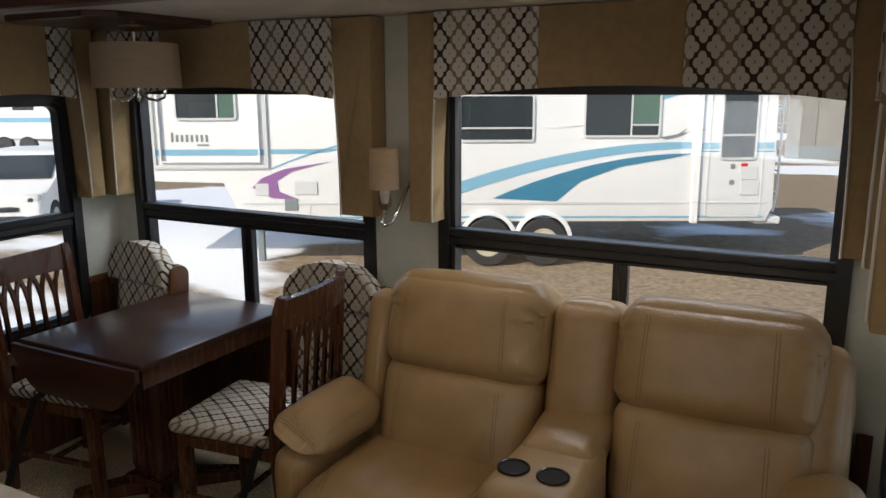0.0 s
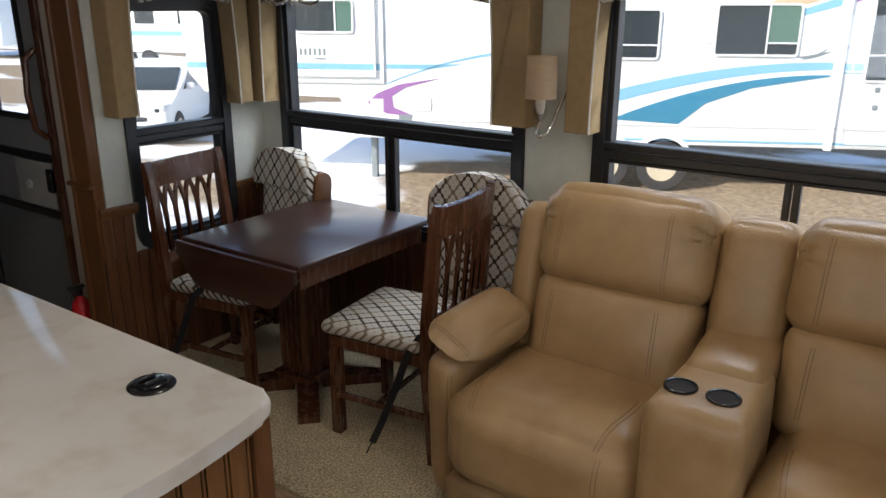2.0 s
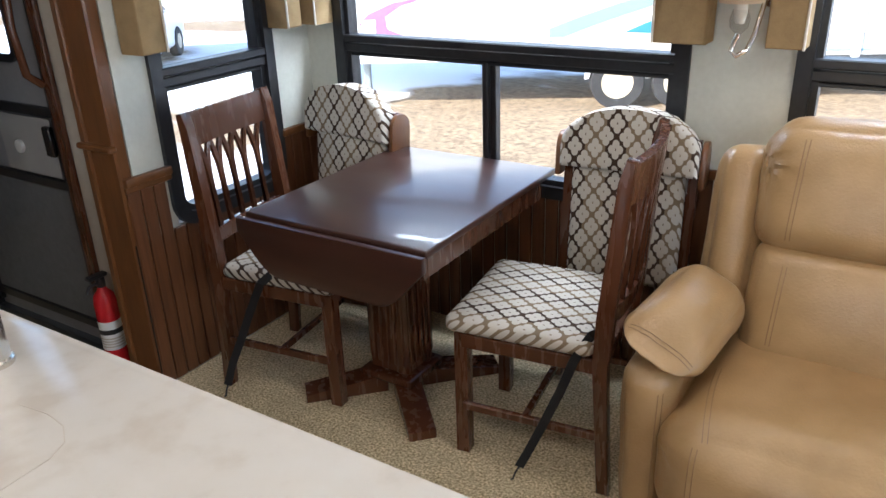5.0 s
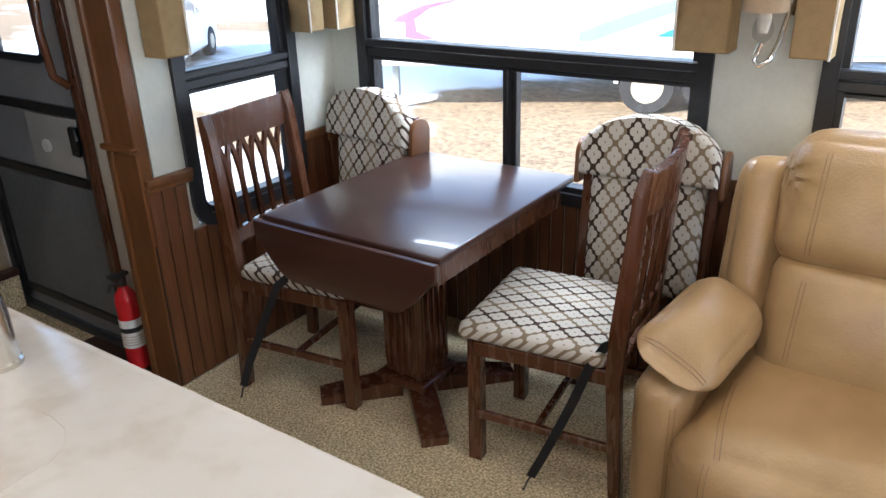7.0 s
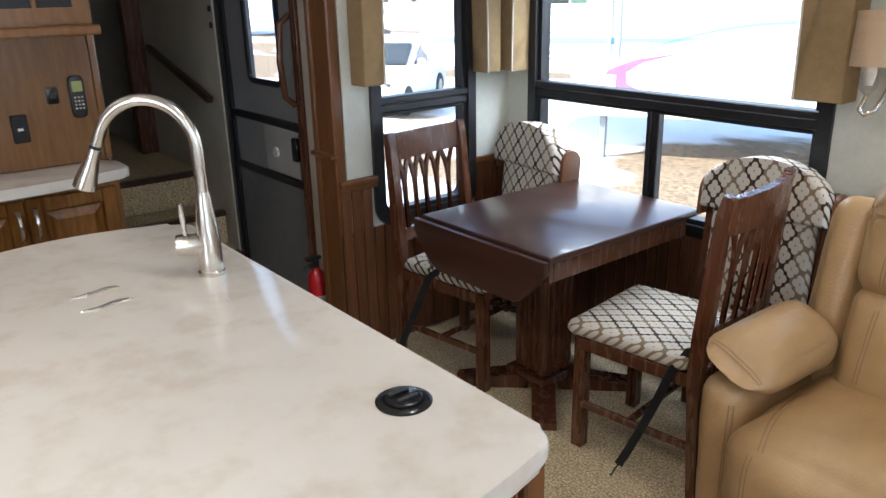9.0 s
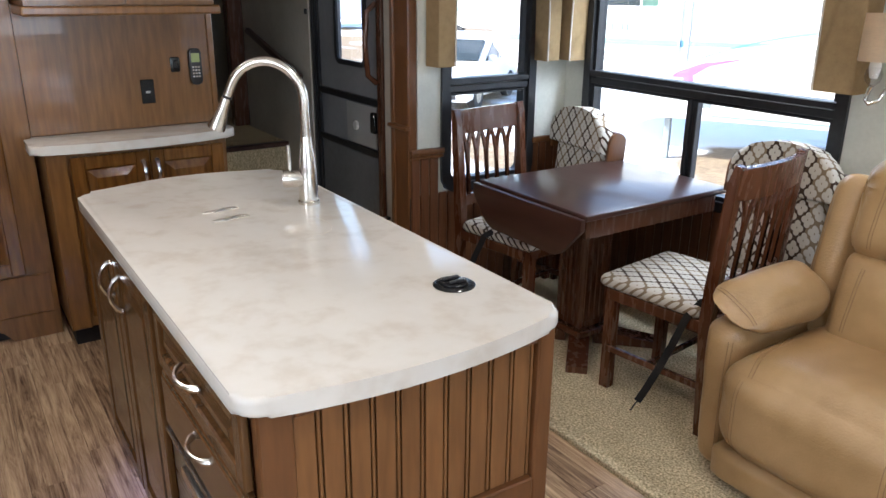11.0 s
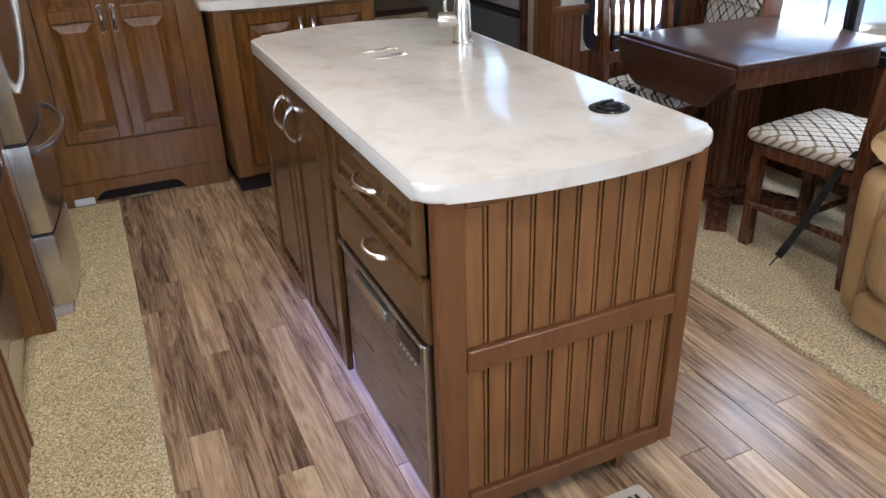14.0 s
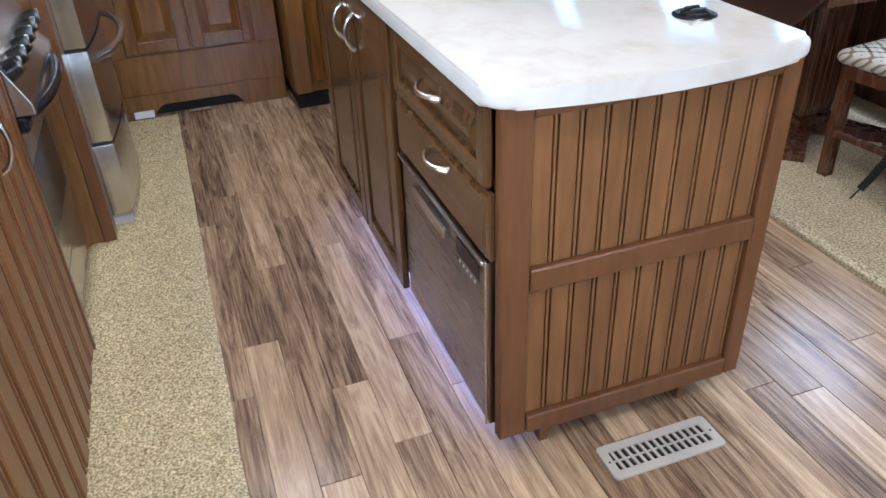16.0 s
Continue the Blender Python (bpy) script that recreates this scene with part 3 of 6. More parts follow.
# ---- window treatments ----
def valance(label, p0, p1, along, face, out, cuts, legs, arch=0.045, leg_bottom=1.175):
    """A padded box valance with patterned end panels, an arched lower edge, and upholstered side legs."""
    c = ((p0 + p1) / 2, face, 1.65) if along == "x" else (face, (p0 + p1) / 2, 1.65)
    v = thing("window_valance", *c, label, "valance", "window valances")
    ax = "y" if along == "x" else "x"
    top = SLIDE_TOP - 0.006

    def slab(a, b, mat, name, depth, text=""):
        n = 10
        low = lambda s: 1.628 + arch * (1 - (2 * (s - p0) / (p1 - p0) - 1) ** 2)
        pts = [(a + (b - a) * i / n, low(a + (b - a) * i / n)) for i in range(n + 1)] + [(b, top), (a, top)]
        d = sorted((face - out * depth, face - out * (depth - 0.02)))
        part(name, prism(pts, ax, d[0], d[1], 0.003), mat, v, text)

    m = M_TRELLIS_XZ if along == "x" else M_TRELLIS_YZ
    slab(p0, cuts[0], m, "patterned_panel", 0.135, "cream and brown quatrefoil fabric")
    slab(cuts[0] + 0.001, cuts[1] - 0.001, M_TAN, "plain_panel", 0.132, "plain tan fabric")
    slab(cuts[1], p1, m, "patterned_panel", 0.135, "cream and brown quatrefoil fabric")
    # legs: a curved inner edge swelling out towards the top, with pale piping
    for a, b, inner in legs:
        w = b - a
        pts = [(a, leg_bottom), (b, leg_bottom)]
        n = 10
        curve = []
        for i in range(n + 1):
            s = i / n
            swell = 0.045 * s ** 2.5
            curve.append((s, swell))
        if inner > 0:
            pts = [(a, leg_bottom)] + [(b + sw, leg_bottom + (top - leg_bottom) * s) for s, sw in curve] + [(a, top)]
            edge = [(b + sw, leg_bottom + (top - leg_bottom) * s) for s, sw in curve]
        else:
            pts = [(b, leg_bottom), (b, top)] + [(a - sw, leg_bottom + (top - leg_bottom) * s) for s, sw in reversed(curve)]
            edge = [(a - sw, leg_bottom + (top - leg_bottom) * s) for s, sw in curve]
        d = sorted((face - out * 0.115, face - out * 0.006))
        leg = part("side_leg", prism(pts, ax, d[0], d[1], 0.008, 3), M_TAN, v, "plain tan upholstered leg")
        q = face - out * 0.118
        part("piping", tube([((e[0], q, e[1]) if along == "x" else (q, e[0], e[1])) for e in edge], 0.004, 6), M_CORD, leg, "cream piping")


valance("boxed window valance with quatrefoil ends above the dinette", -0.62, 0.60, "x", WALL_Y, 1, (-0.30, 0.21), [(-0.76, -0.66, 1), (0.62, 0.77, -1)])
valance("boxed window valance with quatrefoil ends above the sofa", 1.05, 2.36, "x", WALL_Y, 1, (1.44, 1.91), [(0.93, 1.03, 1), (2.385, 2.50, -1)])
valance("narrow window valance with quatrefoil ends beside the dinette", 3.53, 3.98, "y", SIDE_X, -1, (3.63, 3.86), [(3.385, 3.475, 1), (4.02, 4.10, -1)], 0.02)
valance("narrow window valance beside the sofa", 3.53, 3.98, "y", END_X, 1, (3.63, 3.86), [(3.385, 3.475, 1), (4.02, 4.10, -1)], 0.02)
from mathutils.bvhtree import BVHTree

# ---- kitchen island ----
isle = thing("kitchen_island", 0.4, 2.14, 0, "brown wooden kitchen island with beadboard end and drawers", "kitchen island")
IX0, IX1, IY0, IY1 = -0.30, 1.15, 1.83, 2.475


def raised_field(axis, face, out, a0, a1, z0, z1, slope=0.03, depth=0.012, bm=None):
    """A flat field with wide sloping sides, standing out of a panel; face: where its foot lies, out: +1 or -1."""
    bm = bm or bmesh.new()
    put = (lambda a, z, d: (face + out * d, a, z)) if axis == "x" else (lambda a, z, d: (a, face + out * d, z))
    rings = []
    for inset, d in ((0.0, 0.0), (0.0, depth * 0.25), (slope, depth * 0.92), (slope + 0.003, depth)):
        i = min(inset, (a1 - a0) * 0.4, (z1 - z0) * 0.4)
        rings.append([bm.verts.new(put(a, z, d)) for a, z in ((a0 + i, z0 + i), (a1 - i, z0 + i), (a1 - i, z1 - i), (a0 + i, z1 - i))])
    for p, q in zip(rings, rings[1:]):
        for j in range(4):
            bm.faces.new((p[j], p[(j + 1) % 4], q[(j + 1) % 4], q[j]))
    bm.faces.new(rings[0][::-1])
    bm.faces.new(rings[-1])
    return bm


def drawer_front(name, x0, x1, z0, z1, yf, parent, label="", panel=True, mat=M_PANEL, axis="y", th=0.019):
    """A door or drawer front with a stepped, bevelled raised panel, facing -y (axis y) or +x (axis x)."""
    def b(p, q, lo, hi, d0, d1, bev, bm=None):
        return box(p, q, min(yf + d0, yf + d1), max(yf + d0, yf + d1), lo, hi, bev, bm=bm) if axis == "y" else box(min(yf - d0, yf - d1), max(yf - d0, yf - d1), p, q, lo, hi, bev, bm=bm)
    w = 0.058 if (z1 - z0) > 0.3 else 0.04
    bm = b(x0, x0 + w, z0, z1, 0, th, 0.004)
    b(x1 - w, x1, z0, z1, 0, th, 0.004, bm)
    b(x0 + w - 0.002, x1 - w + 0.002, z1 - w, z1, 0, th, 0.004, bm)
    b(x0 + w - 0.002, x1 - w + 0.002, z0, z0 + w, 0, th, 0.004, bm)
    front = part(name, bm, mat, parent, label, smooth=False)
    pb = b(x0 + w - 0.01, x1 - w + 0.01, z0 + w - 0.01, z1 - w + 0.01, 0.014, th + 0.0005, 0)
    if panel:
        raised_field(axis, yf + 0.0139 if axis == "y" else yf - 0.0139, -1 if axis == "y" else 1, x0 + w + 0.006, x1 - w - 0.006, z0 + w + 0.006, z1 - w - 0.006, 0.026, 0.0125, pb)
    part("raised_panel" if panel else "flat_panel", pb, mat, front, smooth=False)
    return front


def bow_handle(p, q, outward, parent, r=0.0045, rise=0.028):
    """A curved nickel pull between two feet."""
    p, q, o = Vector(p), Vector(q), Vector(outward)
    pts = [p + (q - p) * (i / 12) + o * (rise * (math.sin(math.pi * i / 12) ** 0.6)) for i in range(13)]
    bm = tube(pts, [r * (1.25 - 0.35 * abs(i / 6 - 1) ** 0.5 * 0 + 0.5 * (i in (0, 1, 11, 12))) for i in range(13)], 8)
    for e in (p, q):
        tube([e, e + o * 0.004], r * 1.9, 10, bm)
    return part("handle", bm, M_NICKEL, parent, "curved nickel pull")


body = box(IX0, IX1 - 0.03, 1.85, IY1 - 0.012, 0.075, 0.868)
part("carcass", body, M_ISLE, isle, smooth=False)
# end panel: frame of stiles and rails, single boards set back in it
ef = box(IX1 - 0.03, IX1, IY0, 1.895, 0.068, 0.868, 0.004)
box(IX1 - 0.03, IX1, 2.432, IY1, 0.068, 0.868, 0.004, bm=ef)
box(IX1 - 0.028, IX1 + 0.003, 1.896, 2.431, 0.46, 0.515, 0.004, bm=ef)
box(IX1 - 0.028, IX1 + 0.003, 1.896, 2.431, 0.068, 0.118, 0.004, bm=ef)
box(IX1 - 0.028, IX1 - 0.002, 1.896, 2.431, 0.836, 0.868, 0.003, bm=ef)
part("end_frame", ef, M_ISLE, isle, "brown wooden stiles and rails", smooth=False)
bw = (2.431 - 1.896) / 10
for lo, hi in ((0.118, 0.46), (0.515, 0.836)):
    for i in range(10):
        a = 1.896 + i * bw
        bm = box(IX1 - 0.026, IX1 - 0.013, a + 0.0017, a + bw - 0.0122, lo + 0.0005, hi - 0.0005, 0.001)
        box(IX1 - 0.026, IX1 - 0.0134, a + bw - 0.0088, a + bw - 0.0017, lo + 0.0005, hi - 0.0005, 0.0016, bm=bm)
        part("board", bm, M_MAPLE_R, isle, smooth=False)
part("board_backing", box(IX1 - 0.0295, IX1 - 0.0255, 1.896, 2.431, 0.118, 0.836), M_GAPSHADE, isle, smooth=False)
part("plinth", box(IX0 + 0.05, IX1 - 0.075, 1.95, 2.34, 0, 0.074), M_ISLE, isle, smooth=False)
part("plinth_foot", box(IX1 - 0.06, IX1 - 0.025, 1.945, 1.965, 0, 0.074), M_ISLE, isle, smooth=False)
part("plinth_foot", box(IX1 - 0.06, IX1 - 0.025, 2.325, 2.345, 0, 0.074), M_ISLE, isle, smooth=False)
part("plinth_rail", box(IX1 - 0.055, IX1 - 0.035, 1.966, 2.324, 0.025, 0.074), M_ISLE, isle, smooth=False)
part("corner_stile", box(0.505, 0.53, 1.832, 1.849, 0.075, 0.868, 0.002), M_ISLE, isle, smooth=False)
for i, (a, b) in enumerate(((-0.33, 0.098), (0.106, 0.50))):
    d = drawer_front("door", a, b, 0.07, 0.848, 1.81, isle, "raised-panel cupboard door", mat=M_FRONT)
    hx = 0.04 if i == 0 else 0.17
    bow_handle((hx, 1.81, 0.79), (hx, 1.81, 0.692), (0, -1, 0), d)
d = drawer_front("drawer_front", 0.535, 1.112, 0.695, 0.858, 1.812, isle, "raised-panel drawer front", mat=M_FRONT)
bow_handle((0.765, 1.812, 0.792), (0.882, 1.812, 0.792), (0, -1, 0), d)
slab = bmesh.new()
steps = [[slab.verts.new((x, y, z)) for x, z in ((0.535 + i, 0.536 + i), (1.118 - i, 0.536 + i), (1.118 - i, 0.686 - i), (0.535 + i, 0.686 - i))] for i, y in ((0, 1.831), (0, 1.822), (0.006, 1.820), (0.007, 1.816), (0.014, 1.814), (0.016, 1.811))]
for lower, upper in zip(steps, steps[1:]):
    for k in range(4):
        slab.faces.new((lower[k], lower[(k + 1) % 4], upper[(k + 1) % 4], upper[k]))
slab.faces.new(steps[-1])
slab.faces.new(steps[0][::-1])
d = part("drawer_front", slab, M_FRONT, isle, "plain drawer front with a stepped edge", smooth=False)
bow_handle((0.798, 1.812, 0.645), (0.912, 1.812, 0.645), (0, -1, 0), d)
part("drawer_slide", box(1.114, 1.119, 1.838, 1.846, 0.69, 0.72), M_BLACK, isle, smooth=False)

dish = thing("dishwasher", 0.8, 1.83, 0.06, "dark stainless dishwasher drawer set into the island", "dishwasher")
part("door", box(0.53, 1.100, 1.822, 1.8495, 0.085, 0.514, 0.004), M_DWSTEEL, dish, smooth=False)
part("top_edge", box(0.53, 1.100, 1.810, 1.8495, 0.5145, 0.528, 0.003), M_STEEL, dish, "bright steel top edge", smooth=False)
part("side_edge", box(1.1005, 1.108, 1.815, 1.8495, 0.085, 0.528, 0.002), M_STEEL, dish, "bright steel side edge", smooth=False)
part("handle", prism(rounded(0.66, 0.89, 0.462, 0.494, 0.008), "y", 1.806, 1.8225, 0.003), M_STEEL, dish, "long steel grip")
part("control_strip", box(0.93, 1.06, 1.8195, 1.8225, 0.452, 0.492, 0.001), M_BLACKGLOSS, dish, "small black display")
for i in range(5):
    part("button", box(0.945 + i * 0.022, 0.951 + i * 0.022, 1.820, 1.8225, 0.434, 0.440), M_WHITE, dish, smooth=False)

# worktop with bowed ends
def bowed(x0, x1, y0, y1, bow0, bow1, r, n=10):
    pts = []
    for a, b in ((y0 + r, y1 - r),):
        pts += [(x1 + bow1 * (1 - (2 * i / n - 1) ** 2), a + (b - a) * i / n) for i in range(n + 1)]
    pts += arc(x1 - r, y1 - r, r, 10, 88, 5)
    pts += arc(x0 + r, y1 - r, r, 92, 170, 5)
    pts += [(x0 - bow0 * (1 - (2 * i / n - 1) ** 2), y1 - r - (y1 - y0 - 2 * r) * i / n) for i in range(n + 1)]
    pts += arc(x0 + r, y0 + r, r, 190, 268, 5)
    pts += arc(x1 - r, y0 + r, r, 272, 350, 5)
    return pts


top = thing("island_worktop", 0.4, 2.14, 0.869, "cream marbled solid-surface worktop with rounded corners", "countertop")
part("slab", prism(bowed(-0.315, 1.176, 1.797, 2.482, 0.07, 0.035, 0.05), "z", 0.869, 0.907, 0.012, 4), M_STONE, top)
part("sub_top", box(-0.30, 1.14, 1.835, 2.465, 0.8682, 0.8688), M_GAPSHADE, top, smooth=False)
# sink covers: hairline joints and finger slots
sink = thing("sink_cover", 0.12, 2.1, 0.907, "cream cut-out sink cover flush in the worktop with two finger slots", "sink cover")
for a in (0.098, 0.192):
    pts = [(a + 0.006 * math.sin(i / 10 * 6.2), 2.065 + 0.108 * i / 10, 0.9068) for i in range(11)]
    part("finger_slot", tube(pts, [0.002 + 0.005 * math.sin(math.pi * i / 10) ** 0.4 for i in range(11)], 8), M_NICKEL, sink, "thin wavy finger slot")
seam = [(0.30, 2.325), (0.36, 2.332), (0.405, 2.326), (0.44, 2.305), (0.455, 2.275), (0.458, 2.2)]
part("joint", tube([(a, b, 0.9068) for a, b in seam], 0.0009, 5), M_VENT, sink, "hairline joint")
part("joint", tube([(0.27, 1.905, 0.9068), (0.19, 1.87, 0.9068), (0.12, 1.865, 0.9068)], 0.0009, 5), M_VENT, sink, "hairline joint")

# pull-down tap
tap = thing("kitchen_tap", 0.155, 2.37, 0.907, "tall brushed nickel gooseneck tap with pull-down spray head", "tap")
bx, by = 0.155, 2.37
dirn = Vector((-0.58, -0.81, 0)).normalized()
part("base", lathe([(0.032, 0), (0.032, 0.008), (0.0285, 0.012), (0.0275, 0.09), (0.0235, 0.13), (0.0155, 0.20)], (bx, by, 0.907), 28), M_NICKEL, tap)
R = 0.108
pts = [Vector((bx, by, 0.907 + 0.185)), Vector((bx, by, 0.907 + 0.25))]
for i in range(17):
    a = radians(180 - i * 10)
    pts.append(Vector((bx, by, 0.907 + 0.30)) + dirn * (R + R * math.cos(a)) + Vector((0, 0, R * math.sin(a) * 1.05)))
pts.append(pts[-1] + (pts[-1] - pts[-2]).normalized() * 0.03)
part("neck", tube(pts, 0.0135, 16), M_NICKEL, tap, "arched nickel neck")
e, dd = pts[-1], (pts[-1] - pts[-2]).normalized()
head = part("spray_head", tube([e + dd * 0.003, e + dd * 0.03, e + dd * 0.085, e + dd * 0.1], [0.0145, 0.016, 0.025, 0.0255], 20), M_NICKEL, tap, "flared spray head")
part("collar", tube([e - dd * 0.004, e + dd * 0.003], 0.0138, 16), M_BLACK, head)
hb = Vector((bx, by, 0.907 + 0.075))
side = Vector((-0.45, -0.89, 0)).normalized()
part("valve", tube([hb, hb + side * 0.066, hb + side * 0.072], [0.026, 0.026, 0.024], 24), M_NICKEL, tap)
part("lever", tube([hb + side * 0.05 + Vector((0, 0, 0.02)), hb + side * 0.054 + Vector((0, 0, 0.10))], [0.0062, 0.0056], 12), M_NICKEL, tap)

pop = thing("pop_up_outlet", 0.935, 2.365, 0.907, "round black pop-up power outlet in the island worktop", "outlet")
part("flange", lathe([(0.047, 0), (0.047, 0.002), (0.043, 0.0045), (0.034, 0.005), (0.033, 0.0035)], (0.935, 2.365, 0.907), 36), M_BLACKGLOSS, pop)
part("cap", lathe([(0.031, 0.003), (0.031, 0.0085), (0.028, 0.010)], (0.935, 2.365, 0.907), 32), M_BLACKGLOSS, pop)
for a in (-0.012, 0.012):
    part("grip", box(0.935 + a - 0.004, 0.935 + a + 0.004, 2.345, 2.385, 0.916, 0.924, 0.003), M_BLACK, pop)

led = single("led_strip", box(-0.2, 1.0, 1.935, 1.9475, 0.055, 0.068), M_LED, "violet-blue led strip under the island toe kick", "led strip", origin=(0.4, 1.94, 0.06))

reg = thing("floor_register", 1.25, 2.19, 0, "taupe metal floor heating register with slotted grille", "floor vent")
part("frame", ring(1.20, 1.30, 2.05, 2.345, 0.022, 0.0005, 0.006, "z", radius=0.012), M_VENT, reg, smooth=False)
# dark sheet paints the shade below the slats
part("well", box(1.221, 1.279, 2.071, 2.324, 0.0005, 0.0015), M_GAPSHADE, reg, smooth=False)
part("spine", box(1.248, 1.252, 2.071, 2.324, 0.0016, 0.0052), M_VENT, reg, smooth=False)
for i in range(14):
    a = 2.078 + i * 0.0185
    part("slat", prism([(1.222, a), (1.278, a + 0.004), (1.278, a + 0.011), (1.222, a + 0.007)], "z", 0.0016, 0.0056), M_VENT, reg, smooth=False)
for a in (2.062, 2.334):
    part("screw", lathe([(0.003, 0), (0.0025, 0.0012)], (1.25, a, 0.006), 8), M_BLACK, reg)

# ---- dining table ----
tab = thing("dining_table", -0.01, 3.76, 0.014, "dark cherry drop-leaf dining table on a fluted pedestal", "dining table")
part("tabletop", box(-0.335, 0.315, 3.365, 4.165, 0.722, 0.745, 0.006, 3), M_CHERRY_X, tab, "glossy dark tabletop")
leaf = [(-0.345, 0.735), (-0.345, 0.69)] + [(-0.30 + 0.0, 0.64)] + [(-0.30 + 0.10 * i / 6, 0.64 - 0.075 * math.sin(math.pi / 2 * i / 6)) for i in range(1, 7)] + [(0.17 + 0.10 * i / 6, 0.565 + 0.075 * (1 - math.cos(math.pi / 2 * i / 6))) for i in range(7)] + [(0.318, 0.69), (0.318, 0.735)]
part("drop_leaf", prism(leaf, "y", 3.335, 3.357, 0.004, 2), M_CHERRY_X, tab, "hanging leaf with rounded corners")
for a in (-0.2, 0.2):
    part("hinge", box(a - 0.03, a + 0.03, 3.352, 3.364, 0.722, 0.728), M_NICKEL, tab, smooth=False)
ap = box(-0.30, 0.28, 3.40, 3.42, 0.64, 0.722, 0.002)
box(-0.30, 0.28, 4.11, 4.13, 0.64, 0.722, 0.002, bm=ap)
box(-0.30, -0.28, 3.42, 4.11, 0.64, 0.722, 0.002, bm=ap)
box(0.26, 0.28, 3.42, 4.11, 0.64, 0.722, 0.002, bm=ap)
part("apron", ap, M_CHERRY, tab, smooth=False)
col = box(-0.145, 0.015, 3.665, 3.825, 0.10, 0.66, 0.01)
pedestal = part("pedestal", col, M_CHERRY, tab, "square pedestal column", smooth=False)
part("plinth", box(-0.17, 0.04, 3.64, 3.85, 0.07, 0.1005, 0.008, 2), M_CHERRY, tab, smooth=False)
for i in range(5):
    a = -0.125 + i * 0.03
    b = 3.685 + i * 0.03
    part("flute", box(a - 0.009, a + 0.009, 3.658, 3.6648, 0.14, 0.62, 0.003), M_CHERRY, pedestal, smooth=False)
    part("flute", box(0.0152, 0.022, b - 0.009, b + 0.009, 0.14, 0.62, 0.003), M_CHERRY, pedestal, smooth=False)
    part("flute", box(-0.152, -0.1452, b - 0.009, b + 0.009, 0.14, 0.62, 0.003), M_CHERRY, pedestal, smooth=False)
for a in (45, 135, 225, 315):
    fm = pose(-0.065, 3.745, 0.014, 0, 0, a)
    bm = prism([(0.06, 0.0), (0.345, 0.0), (0.345, 0.03), (0.10, 0.062), (0.06, 0.062)], "y", -0.045, 0.045, 0.004, 2, m=fm)
    part("foot", bm, M_CHERRY, tab, "flat radiating foot", smooth=False)


